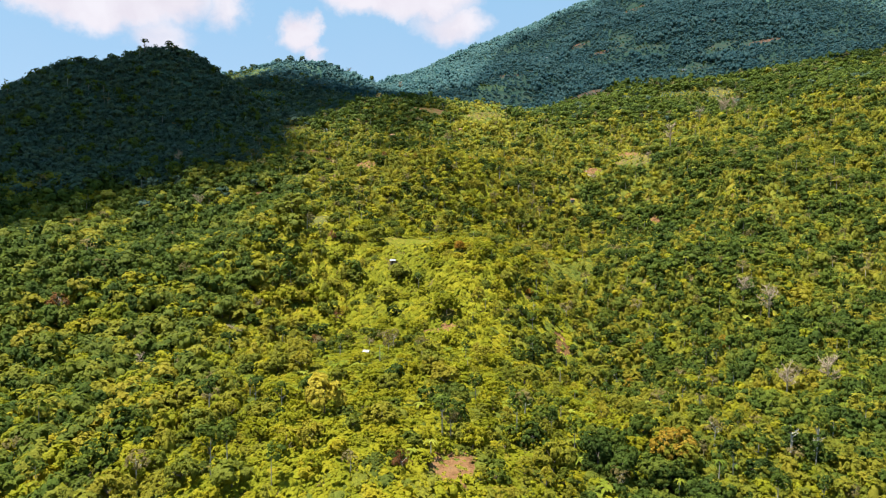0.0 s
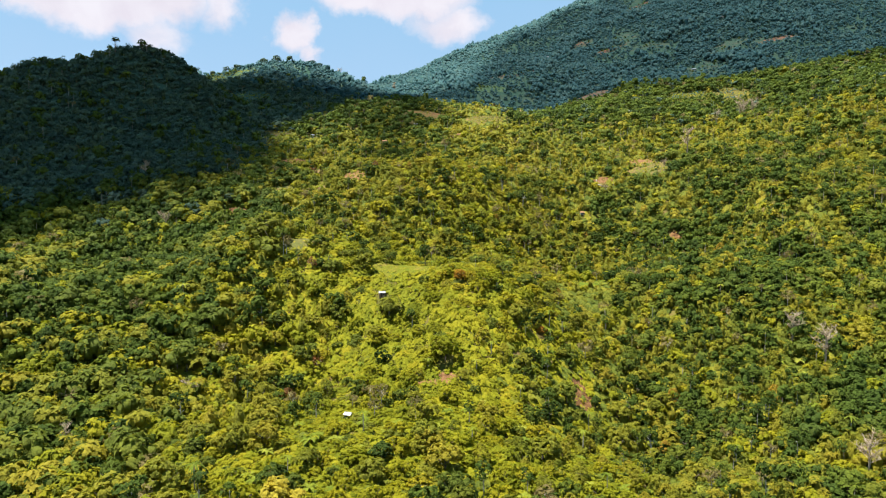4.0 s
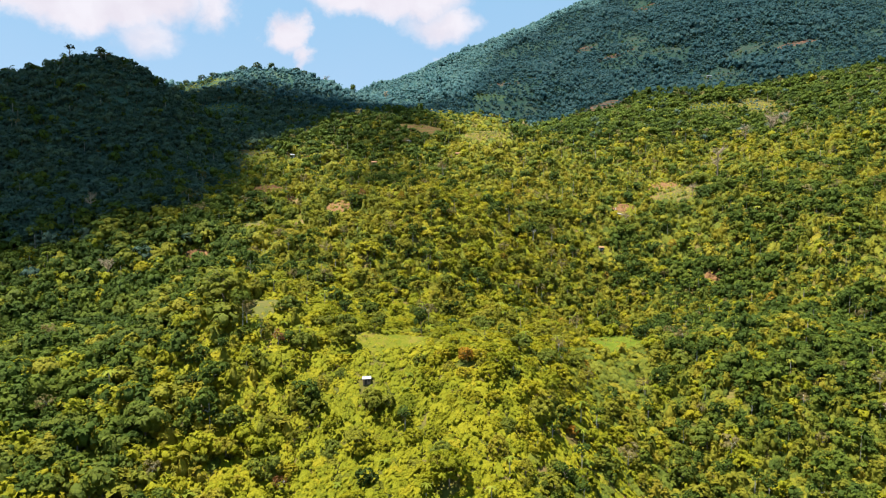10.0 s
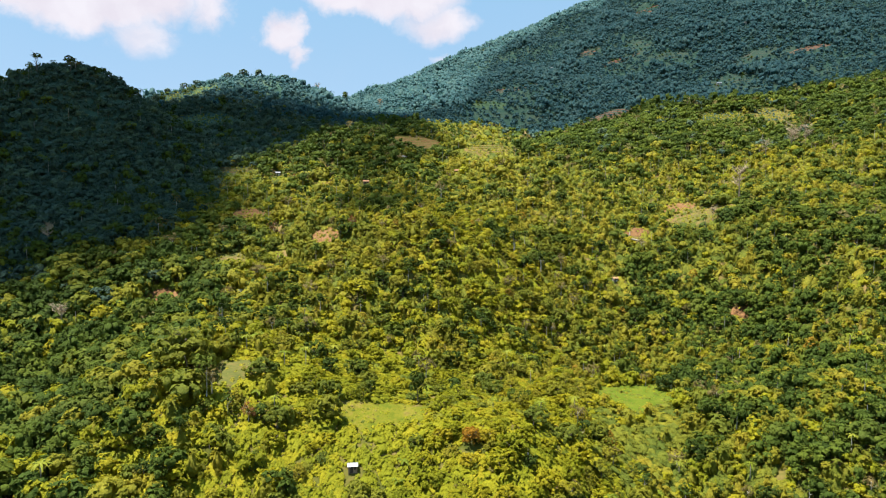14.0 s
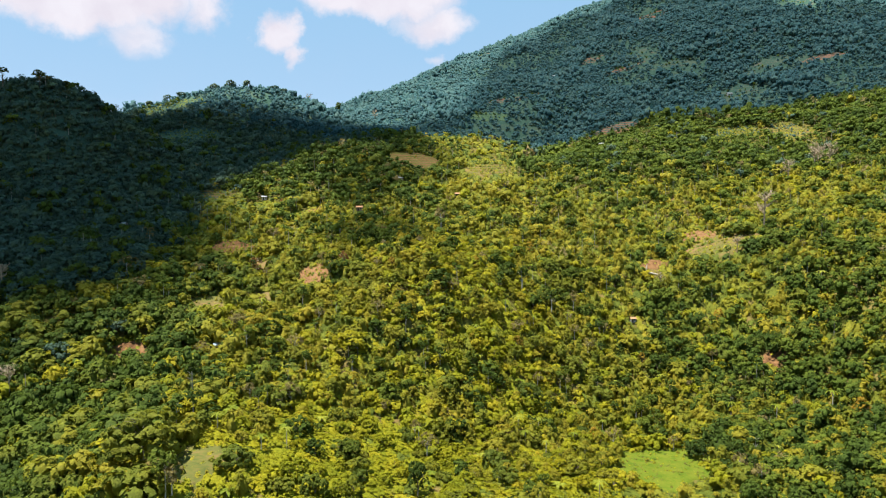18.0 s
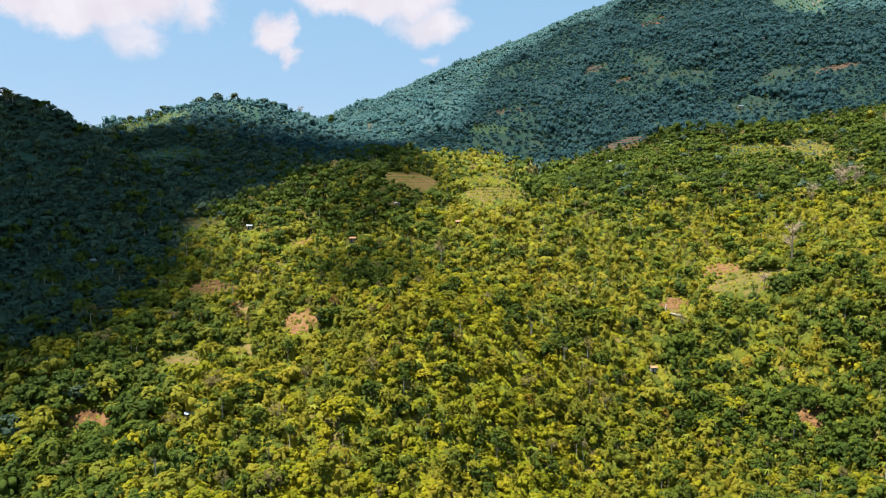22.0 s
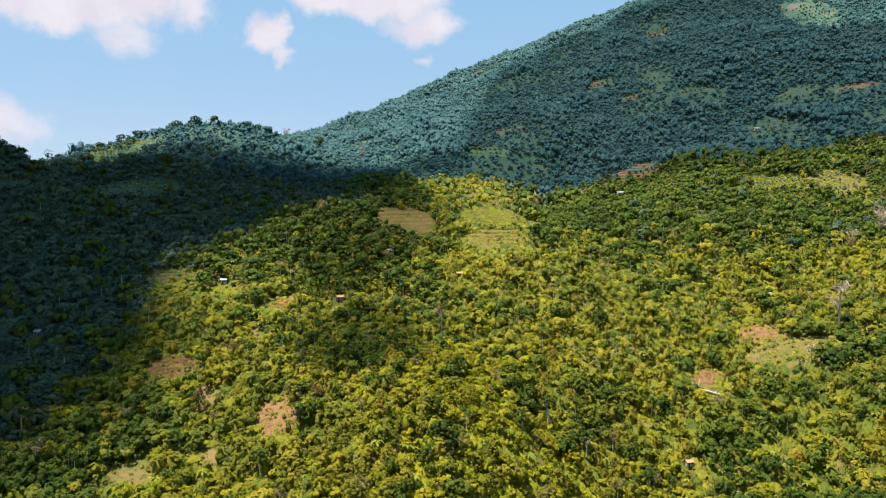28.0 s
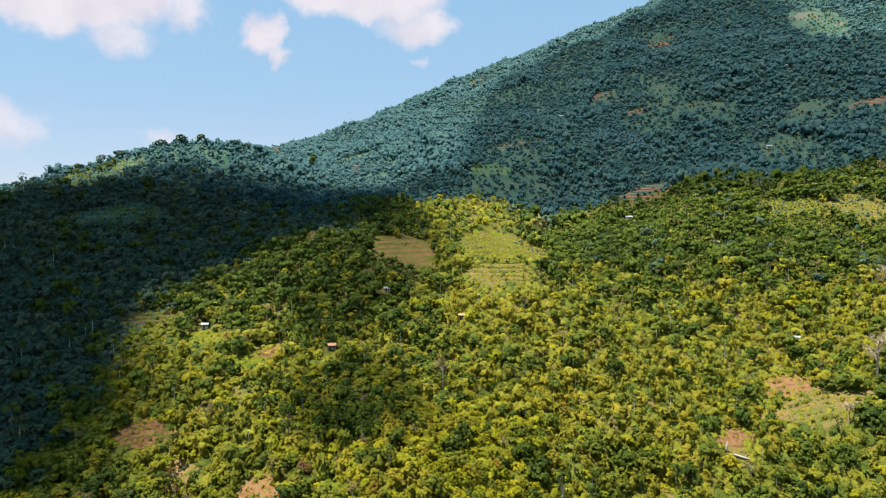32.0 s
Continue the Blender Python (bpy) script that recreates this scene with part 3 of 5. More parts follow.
def clump(centre, radii, rings, sides, seed, low=-0.8, point=0.0):
    """One dense uneven clump of foliage: three-cornered faces with soft normals."""
    g = np.random.default_rng(seed)
    rows = []
    for i in range(rings):
        u = low + (0.72 - low) * i / max(1, rings - 1)
        an = 6.283 * (np.arange(sides) + 0.5 * (i % 2)) / sides + g.normal(0, 0.12, sides)
        rr = math.sqrt(1 - u * u) * (1 - point * 0.45 * (u + 0.3)) * g.uniform(0.82, 1.14, sides)
        rows.append(np.stack([rr * np.cos(an), rr * np.sin(an), u + g.normal(0, 0.07, sides)], 1))
    top = np.array((g.normal(0, 0.08), g.normal(0, 0.08), 1.0))
    tris = []
    for i in range(rings - 1):
        for j in range(sides):
            k = (j + 1) % sides
            tris += [(rows[i][j], rows[i][k], rows[i + 1][j]), (rows[i][k], rows[i + 1][k], rows[i + 1][j])]
    for j in range(sides):
        tris.append((rows[-1][j], rows[-1][(j + 1) % sides], top))
    tris = np.array(tris)
    n = tris / np.array(radii) + (0, 0, 0.15)
    n = n + g.normal(0, 0.12, n.shape)
    n /= np.linalg.norm(n, axis=-1)[..., None] + 1e-9
    return np.concatenate([tris * np.array(radii) + np.array(centre), n], 2)


def bough_clumps(lobes, flat, seed, many, rings, sides):
    g = np.random.default_rng(seed)
    c, r = bough_plan(lobes, flat, g)
    order = np.argsort(-(r + 0.25 * c[:, 2]))[:many]
    grow = 0.62 + 0.4 * (1 - many / lobes)
    return np.concatenate([clump(c[k], (r[k] * grow, r[k] * grow, r[k] * 0.95 * grow), rings, sides, seed + int(k)) for k in order])


def crown_lobes(n, size, lobes, flat, seed, low=-0.35):
    """Broad crown of several rounded boughs, radius about 1, middle at 0."""
    g = np.random.default_rng(seed)
    c, r = bough_plan(lobes, flat, g)
    pts, nor = [], []
    share = r ** 2 / (r ** 2).sum()
    for k in range(lobes):
        m = int(n * 1.7 * share[k]) + 3
        v = g.normal(0, 1, (m * 2, 3))
        v /= np.linalg.norm(v, axis=1)[:, None]
        v = v[v[:, 2] > low][:m]
        p = c[k] + v * r[k] * (1, 1, 0.8) * g.uniform(0.86, 1.06 if n >= 400 else 1.3, (len(v), 1))
        keep = np.ones(len(p), bool)
        for o in range(lobes):
            if o != k:
                keep &= (((p - c[o]) / (1, 1, 0.8)) ** 2).sum(1) > (r[o] * 0.84) ** 2
        pts.append(p[keep])
        nor.append(v[keep])
    pts, nor = np.concatenate(pts), np.concatenate(nor)
    if n < 30:
        pick = g.permutation(len(pts))[:n]
        return leaf_set(pts[pick], nor[pick] + (0, 0, 0.25), size, 0.35, 0.6, seed + 1, False)
    many = max(5, n // 7)
    pick = g.permutation(len(pts))[:many]
    p, v = tufts(pts[pick], nor[pick] + (0, 0, 0.3), 0.95 / math.sqrt(many), 7, seed + 2)
    return leaf_set(p, v, size, 0.3, 0.27, seed + 1, n >= 400)


def crown_egg(n, size, tall, seed, point=0.6):
    """Dense upright egg or cone, as on a clove tree: radius 1, from -tall to +tall."""
    g = np.random.default_rng(seed)
    u = g.uniform(-0.85, 1, n)
    an = g.uniform(0, 6.283, n)
    lump = 1 + 0.16 * np.sin(an * 3 + seed) * np.cos(u * 4 + seed) + g.normal(0, 0.07 if n >= 400 else 0.15, n)
    r = np.sqrt(np.clip(1 - u * u, 0.01, 1)) * (1 - point * 0.45 * (u + 0.3)) * lump
    pts = np.stack([r * np.cos(an), r * np.sin(an), u * tall], 1)
    nor = np.stack([np.cos(an) * r, np.sin(an) * r, u * 0.7 + 0.25], 1)
    if n >= 30:
        many = n // 7
        pts, nor = tufts(pts[:many], nor[:many], 1.05 / math.sqrt(many), 7, seed + 2)
    return leaf_set(pts, nor, size, 0.3, 0.27, seed + 1, n >= 400)


def crown_mound(n, size, seed):
    """Low mound of shrubs and vines."""
    g = np.random.default_rng(seed)
    an, d = g.uniform(0, 6.283, n), np.sqrt(g.uniform(0, 1, n))
    h = np.sqrt(np.clip(1 - d * d, 0, 1)) * (0.8 + 0.3 * np.sin(an * 2 + seed) * d) + g.normal(0, 0.05 if n >= 400 else 0.2, n)
    pts = np.stack([d * np.cos(an) * 1.05, d * np.sin(an) * 1.05, h * 0.5], 1)
    nor = np.stack([d * np.cos(an), d * np.sin(an), 0.5 + h], 1)
    if n >= 30:
        many = n // 7
        pts, nor = tufts(pts[:many], nor[:many] + (0, 0, 0.4), 0.7 / math.sqrt(many), 7, seed + 2, 0.5)
    return leaf_set(pts, nor + (0, 0, 0.35), size, 0.2, 0.22, seed + 1, n >= 400)


def fronds(count, length, width, rise, seed, segs=3):
    """Arching leaves from one point, as on bananas and palms."""
    g = np.random.default_rng(seed)
    quads = []
    for k in range(count):
        an = 6.283 * k / count + g.uniform(-0.3, 0.3)
        up = rise * g.uniform(0.5, 1.25)
        ln = length * g.uniform(0.75, 1.15)
        d, s = np.array((math.cos(an), math.sin(an), 0)), np.array((-math.sin(an), math.cos(an), 0))
        prev = None
        for i in range(segs + 1):
            f = i / segs
            p = d * ln * (f * (1 - 0.2 * f)) + np.array((0, 0, ln * (up * f - (0.55 + 0.45 * up) * f * f)))
            w = width * (0.25 + 1.5 * f * (1 - f) * 1.6) * (1 if i < segs else 0.25)
            now = (p - s * w + (0, 0, -w * 0.3), p + s * w + (0, 0, -w * 0.3))
            if prev is not None:
                quads.append((prev[0], prev[1], now[1], now[0]))
            prev = now
    return with_normals(np.array(quads), np.tile((0.0, 0.0, 1.0), (len(quads), 1)), 0.3)


def trunk_quads(height, radius, sides=4, lean=0.0):
    q = []
    for i in range(sides):
        a, b = 6.283 * i / sides, 6.283 * (i + 1) / sides
        q.append([(radius * math.cos(a), radius * math.sin(a), -1.5), (radius * math.cos(b), radius * math.sin(b), -1.5),
                  (radius * 0.6 * math.cos(b) + lean, radius * 0.6 * math.sin(b), height), (radius * 0.6 * math.cos(a) + lean, radius * 0.6 * math.sin(a), height)])
    return with_normals(np.array(q))


def limb_tree(height, radius, limbs, reach, seed, twigs=0, sides=6):
    """Trunk with forking limbs."""
    g = random.Random(seed)
    bm = bmesh.new()
    top = Vector((g.uniform(-0.4, 0.4), g.uniform(-0.4, 0.4), height))
    mid = Vector((g.uniform(-0.3, 0.3), g.uniform(-0.3, 0.3), height * 0.5))
    tube(bm, (0, 0, -1.5), mid, radius, radius * 0.75, sides)
    tube(bm, mid, top, radius * 0.75, radius * 0.4, sides)
    for k in range(limbs):
        f = g.uniform(0.45, 0.95)
        a = mid.lerp(top, (f - 0.45) / 0.55)
        an = 6.283 * k / limbs + g.uniform(-0.5, 0.5)
        b = a + Vector((math.cos(an) * reach * g.uniform(0.5, 1), math.sin(an) * reach * g.uniform(0.5, 1), reach * g.uniform(0.4, 0.9)))
        tube(bm, a, b, radius * 0.4, radius * 0.16, 4)
        for w in range(twigs):
            c = a.lerp(b, g.uniform(0.4, 1))
            e = c + Vector((g.uniform(-1, 1), g.uniform(-1, 1), g.uniform(0.1, 1))) * reach * 0.42
            tube(bm, c, e, radius * 0.16, radius * 0.05, 3)
    return bm


def quads_mesh(name, quads, material):
    n, corners = quads.shape[:2]
    return raw_mesh(name, quads[..., :3].reshape(-1, 3), np.full(n, corners), np.arange(n * corners), [material], normals=quads[..., 3:].reshape(-1, 3))


# kind: (near sprays, mid sprays, far sprays) as arrays, leaf material, bark, trunk height share
KINDS = {}


def three_cornered(q):
    """Splits four-cornered faces in two."""
    return q if q.shape[1] == 3 else np.concatenate([q[:, (0, 1, 2)], q[:, (0, 2, 3)]])


def kind_of_tree(name, leaf, bark, base, tall, variants, make, core=None):
    """make(n, size, seed) gives a crown of radius 1 about its own middle; core: its dense clumps, for plants farther off; base: height of the crown's middle in radii."""
    def crown(n, size, seed, fine):
        leaves = three_cornered(make(n, size, seed))
        return leaves if core is None else np.concatenate([core(seed, fine), leaves])
    KINDS[name] = {"leaf": leaf, "bark": bark, "base": base, "tall": tall,
                   "near": [make(640, 0.108, 11 * k + 1) for k in range(variants)],
                   "close": [crown(196, 0.14, 11 * k + 4, 2) for k in range(variants)],
                   "mid": [crown(91, 0.18, 11 * k + 2, 1) for k in range(variants)],
                   "far": [crown(8, 0.3, 11 * k + 3, 0) for k in range(variants)],
                   "tuft": [crown(11, 0.27, 11 * k + 5, 0) for k in range(variants)]}


def egg_core(tall, point):
    return lambda seed, fine: clump((0, 0, 0), (0.66, 0.66, tall * 0.78), (3, 3, 3)[fine], (5, 6, 6)[fine], seed, -0.85, point)


def lobe_core(lobes, flat):
    return lambda seed, fine: bough_clumps(lobes, flat, seed, (3, 3, 4)[fine], (2, 2, 2)[fine], (5, 5, 5)[fine])


def mound_core(tall):
    return lambda seed, fine: clump((0, 0, 0), (0.8, 0.8, tall * 0.68), (2, 2, 3)[fine], (6, 6, 7)[fine], seed, -0.1)


kind_of_tree("clove_tree", LEAF_CLOVE, BARK, 0.8, 1.25, 4, lambda n, s, k: crown_egg(n, s, 1.3, k, 0.85), egg_core(1.3, 0.85))
kind_of_tree("broadleaf_tree", LEAF_BROAD, BARK, 0.56, 0.7, 5, lambda n, s, k: crown_lobes(n, s, 9, 0.8, k), lobe_core(9, 0.8))
kind_of_tree("dark_tree", LEAF_DARK, BARK, 0.66, 0.9, 4, lambda n, s, k: crown_lobes(n, s, 8, 1.1, k), lobe_core(8, 1.1))
kind_of_tree("lime_tree", LEAF_LIME, BARK, 0.48, 0.7, 4, lambda n, s, k: crown_lobes(n, s, 8, 0.7, k), lobe_core(8, 0.7))
kind_of_tree("slender_tree", LEAF_DARK, BARK_PALE, 2.8, 1.0, 4, lambda n, s, k: crown_lobes(max(18, n * 6 // 10), s * 1.15, 6, 1.3, k))
kind_of_tree("dry_tree", LEAF_DRY, BARK_PALE, 1.8, 0.8, 3, lambda n, s, k: crown_lobes(max(14, n // 3), s, 7, 0.9, k))
kind_of_tree("shrub", LEAF_LIME, BARK, 0.1, 0.5, 5, lambda n, s, k: crown_mound(n, s * 0.95, k), mound_core(0.5))
kind_of_tree("hill_tree", LEAF_HILL_HAZE, BARK, 0.6, 0.8, 5, lambda n, s, k: crown_lobes(n, s, 8, 0.9, k), lobe_core(8, 0.9))
kind_of_tree("mountain_tree", LEAF_FAR_HAZE, BARK, 0.6, 0.8, 5, lambda n, s, k: crown_lobes(n, s, 8, 0.9, k + 90), lobe_core(8, 0.9))
kind_of_tree("bush", LEAF_BROAD, BARK, 0.1, 0.5, 4, lambda n, s, k: crown_mound(n, s * 0.95, k + 50), mound_core(0.72))
kind_of_tree("banana_plant", LEAF_PALM, BARK, 0.75, 0.6, 4, lambda n, s, k: fronds(9, 1.15, 0.2, 0.9, k, 3 if n > 100 else 2))
kind_of_tree("palm", LEAF_PALM, BARK_PALE, 2.2, 0.6, 3, lambda n, s, k: fronds(13, 1.1, 0.1, 0.55, k, 3 if n > 100 else 2))
ORDER = list(KINDS)


BANANA_GROVE = (-32, 262)


def region_shares(x, y):
    """Shares of each kind at a place: clove groves on the slopes, vines on the spur, mixed woods on the flanks,
    haze-tinted woods on the far hills.
    """
    n1, n2 = smooth_noise(x, y, 70, 41), smooth_noise(x, y, 32, 43)
    copse = 1 / (1 + np.exp(-(smooth_noise(x, y, 17, 45) + 0.6 * n2 - 0.4) / 0.07))
    w = {k: np.zeros_like(x) for k in ORDER}
    spur = np.exp(-((x + 17 - 0.07 * (y - 250) + 14 * n2) / 80) ** 2) * (1 / (1 + np.exp((y - 490) / 18)))
    left = (1 / (1 + np.exp((x + 94 + 0.14 * np.maximum(y - 430, 0)) / 12))) * (1 / (1 + np.exp((y - 575) / 15)))
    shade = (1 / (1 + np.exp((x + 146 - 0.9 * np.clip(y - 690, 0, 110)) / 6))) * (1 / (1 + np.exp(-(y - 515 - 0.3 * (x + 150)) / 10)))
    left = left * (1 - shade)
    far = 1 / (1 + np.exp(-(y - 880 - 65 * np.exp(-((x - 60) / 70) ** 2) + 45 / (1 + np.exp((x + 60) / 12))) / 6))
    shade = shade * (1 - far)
    open_ = np.clip(1 - spur - left - 1.1 * shade - 1.1 * far, 0.0, 1)
    far = far * np.ones_like(x)
    deep = left / (1 + np.exp(-(y - 310 - 0.5 * (x + 150)) / 18))
    brow = left - deep
    orchard = far * np.exp(-((x - 285) / 60) ** 2 - ((y - 1010) / 75) ** 2)
    far = far - orchard
    grove = np.exp(-((x - BANANA_GROVE[0]) / 13) ** 2 - ((y - BANANA_GROVE[1]) / 13) ** 2)
    w["shrub"] += 0.9 * spur * (1 + 0.5 * n1) * (1 - grove) + 0.05 * left + 0.1 * open_
    w["bush"] += 0.16 * spur + 0.1 * left + 0.06 * open_
    w["lime_tree"] += 0.26 * spur + 0.26 * deep * (1 - copse) + 0.5 * brow + 0.07 * open_
    w["broadleaf_tree"] += 0.13 * spur * (1 - 0.6 * n1) + (0.55 - 0.3 * copse) * deep + 0.8 * brow + (0.13 + 0.5 * copse) * open_ * (1 + 0.7 * n1)
    w["clove_tree"] += 0.01 * spur + 0.02 * left + 0.78 * open_ * (1 - 0.8 * copse)
    w["dark_tree"] += 0.025 * spur + (0.75 + 0.9 * copse) * deep + 0.2 * brow + (0.05 + 0.5 * copse) * open_ * (1 - 0.6 * n1) + 0.15 * shade
    # kinds with haze in their leaf colour: the shaded hill and everything far off
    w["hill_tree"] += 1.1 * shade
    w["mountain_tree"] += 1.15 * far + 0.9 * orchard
    east = 1 / (1 + np.exp(-(x - 85) / 10)) / (1 + np.exp(-(y - 728 + 0.15 * (x - 100) + 14 * n2) / 9))
    west = 1 / (1 + np.exp((x + 8) / 10)) / (1 + np.exp(-(y - 668) / 14))
    gully = 1 / (1 + np.exp(-(x - 84 - 0.12 * (y - 200)) / 12)) / (1 + np.exp((y - 600) / 25))
    w["dark_tree"] += (0.4 + 1.1 * copse) * open_ * gully
    w["dark_tree"] += 0.9 * open_ * (np.exp(-((x + 32) / 26) ** 2 - ((y - 602) / 34) ** 2) + np.exp(-((x + 38) / 26) ** 2 - ((y - 690) / 26) ** 2))
    hollow = open_ * np.exp(-((x - 25) / 38) ** 2 - ((y - 545) / 75) ** 2)
    w["lime_tree"] += 0.35 * hollow
    w["bush"] += 0.2 * hollow
    w["shrub"] += 1.3 * spur * np.exp(-((x + 20) / 32) ** 2 - ((y - 425) / 38) ** 2)
    w["dark_tree"] += 0.7 * open_ * np.exp(-((x - 140) / 45) ** 2 - ((y - 450) / 60) ** 2)
    w["dark_tree"] += 0.5 * deep * np.exp(-((x + 125) / 40) ** 2 - ((y - 435) / 45) ** 2)
    for k in ("clove_tree", "broadleaf_tree", "lime_tree", "shrub", "bush"):
        w[k] *= (1 - 0.9 * east) * (1 - 0.7 * west)
    w["dark_tree"] += 1.2 * open_ * east + 0.9 * open_ * west
    w["hill_tree"] += 0.15 * open_ * east
    w["banana_plant"] += 0.06 * spur + 0.5 * grove + 0.01 * left + 0.2 * open_ * (n2 > -0.1)
    w["palm"] += 0.015 * spur + 0.01 * left + 0.045 * open_
    w["slender_tree"] += 0.01 * spur + 0.03 * left + 0.12 * open_ + 0.03 * shade
    w["dry_tree"] += 0.015 * spur + 0.02 * left + 0.05 * open_ + 0.01 * shade
    m = np.stack([w[k] for k in ORDER], 1)
    return m / m.sum(1)[:, None]


RADIUS = {"clove_tree": (2.1, 3.5), "broadleaf_tree": (2.4, 6.2), "dark_tree": (2.4, 5.6), "lime_tree": (2.8, 5.0), "slender_tree": (2.0, 3.4),
          "dry_tree": (2.2, 4.0), "shrub": (1.7, 3.6), "bush": (2.0, 3.8), "hill_tree": (2.2, 5.0), "mountain_tree": (2.2, 5.0), "banana_plant": (2.2, 3.4), "palm": (2.4, 3.6)}


def scatter(x0, x1, y0, y1, step, seed, wide=0.0, ahead=1.0):
    g = np.random.default_rng(seed)
    xs, ys = np.meshgrid(np.arange(x0, x1, step), np.arange(y0, y1, step))
    x = xs.ravel() + g.uniform(-0.48, 0.48, xs.size) * step
    y = ys.ravel() + g.uniform(-0.48, 0.48, xs.size) * step
    keep = (np.abs(x) < 0.67 * y + 40 + 130 * wide) & ~open_plot(x, y, ahead)
    return x[keep], y[keep], g


def plant(x, y, g, grow=1.0):
    share = np.cumsum(region_shares(x, y), 1)
    pick = (g.uniform(0, 1, len(x))[:, None] > share).sum(1).clip(0, len(ORDER) - 1)
    lo = np.array([RADIUS[k][0] for k in ORDER])[pick]
    hi = np.array([RADIUS[k][1] for k in ORDER])[pick]
    r = (lo + (hi - lo) * g.uniform(0, 1, len(x)) ** 1.4) * grow * np.where((x < -70) & (y < 500) & (pick != ORDER.index("shrub")), 1.25, 1.0)
    return pick, r, g.uniform(0, 6.283, len(x)), g.uniform(0, 1, len(x)), g.integers(0, 1000, len(x))


def joined(name, x, y, pick, r, turn, tint, var, level, label):
    """Many plants of all kinds in one mesh."""
    z = ground(x, y)
    fall_x, fall_y = (ground(x + 3, y) - ground(x - 3, y)) / 6, (ground(x, y + 3) - ground(x, y - 3)) / 6
    mats = [KINDS[k]["leaf"] for k in ORDER] + [BARK, BARK_PALE]
    blocks, slots, tints, soft = [], [], [], []
    for ki, k in enumerate(ORDER):
        kind = KINDS[k]
        n_var = len(kind[level])
        for v in range(n_var):
            sel = np.where((pick == ki) & (var % n_var == v))[0]
            if not len(sel):
                continue
            base = kind["base"]
            parts = [(grown(kind[level][v], (1, 1, 1), 0.15 if level == "tuft" else base * (0.5 if level == "far" else 1.0)), ki)]
            if k not in ("shrub", "bush") and (level in ("close", "mid") or (level == "far" and k in ("slender_tree", "dry_tree"))):
                parts.append((three_cornered(trunk_quads(base, 0.05 if k in ("palm", "slender_tree") else 0.06)), len(ORDER) + (kind["bark"] is BARK_PALE)))
            c, s = np.cos(turn[sel]), np.sin(turn[sel])
            for q, slot in parts:
                f = q.reshape(-1, 6)
                px = f[:, 0][None] * c[:, None] - f[:, 1][None] * s[:, None]
                py = f[:, 0][None] * s[:, None] + f[:, 1][None] * c[:, None]
                hang = 0
                if k in ("shrub", "bush"):      # low mounds lean with the slope
                    hang = px * (r[sel] * fall_x[sel])[:, None] + py * (r[sel] * fall_y[sel])[:, None]
                vv = np.stack([px * r[sel][:, None] + x[sel][:, None], py * r[sel][:, None] + y[sel][:, None],
                               f[:, 2][None] * (r[sel] * (0.55 + 1.0 * tint[sel] if k in ("shrub", "bush") else 0.85 + 0.3 * tint[sel]))[:, None] + z[sel][:, None] + hang], -1)
                blocks.append(vv.reshape(-1, 3).astype(np.float32))
                soft.append(np.stack([f[:, 3][None] * c[:, None] - f[:, 4][None] * s[:, None], f[:, 3][None] * s[:, None] + f[:, 4][None] * c[:, None],
                                      f[:, 5][None] + 0 * c[:, None]], -1).reshape(-1, 3).astype(np.float32))
                slots.append(np.full(len(sel) * len(q), slot))
                tints.append(np.repeat(tint[sel], len(q)))
    verts = np.concatenate(blocks)
    n = len(verts) // 3
    ob = new(name, raw_mesh(name, verts, np.full(n, 3), np.arange(n * 3), mats, np.concatenate(slots), np.concatenate(tints), normals=np.concatenate(soft)))
    return tagged(ob, label, "forest", kind="stuff")


LABELS = {
    "clove_tree": "small rounded clove tree with yellow-green sunlit leaves", "broadleaf_tree": "spreading broadleaf tree with mid-green lobed crown",
    "dark_tree": "dense dark green tree on the slope", "lime_tree": "bright lime-green leafy tree among vines",
    "slender_tree": "tall slender tree with pale trunk and tufted crown", "dry_tree": "half-bare dry tree with pale brown crown",
    "banana_plant": "banana plant with long arching pale leaves", "palm": "palm with arching fronds on a thin trunk",
    "shrub": "low mound of bright vine-covered shrub", "bush": "low mid-green bush under the trees", "hill_tree": "forest tree on the shaded hill with haze blue in its leaf colour", "mountain_tree": "forest tree on the mountain with haze blue in its leaf colour"}
CAP = {"clove_tree": 295, "broadleaf_tree": 295, "dark_tree": 290, "lime_tree": 290, "slender_tree": 150, "dry_tree": 90, "banana_plant": 200, "palm": 90, "shrub": 295, "bush": 240, "hill_tree": 120, "mountain_tree": 0}


def single_tree(k, v, r):
    """One tree as a thing: trunk and crown under an empty at its foot, crown radius 1 scaled to r later."""
    kind = KINDS[k]
    root = new(k)
    tagged(root, LABELS[k], "shrub" if k in ("shrub", "bush") else "plant" if k == "banana_plant" else "tree", k.replace("_", " ") + "s on the slope")
    crown = new("crown", quads_mesh("crown", grown(kind["near"][v], (1, 1, 1), kind["base"]), kind["leaf"]))
    crown.parent = root
    if k == "banana_plant":
        part("stem", tube(bmesh.new(), (0, 0, -0.4), (0, 0, kind["base"]), 0.09, 0.05), kind["bark"], root)
    elif k == "palm":
        part("trunk", tube(bmesh.new(), (0, 0, -0.4), (0.05, 0, kind["base"]), 0.06, 0.045), kind["bark"], root)
    elif k not in ("shrub", "bush"):
        part("trunk", scale_bm(limb_tree(kind["base"] * 4 + 0.6, 0.26, 5, 2.4, v + 3, 2 if k == "dry_tree" else 0), 0.25), kind["bark"], root)
    return root


def scale_bm(bm, s):
    bmesh.ops.scale(bm, vec=(s, s, s), verts=bm.verts)
    return bm


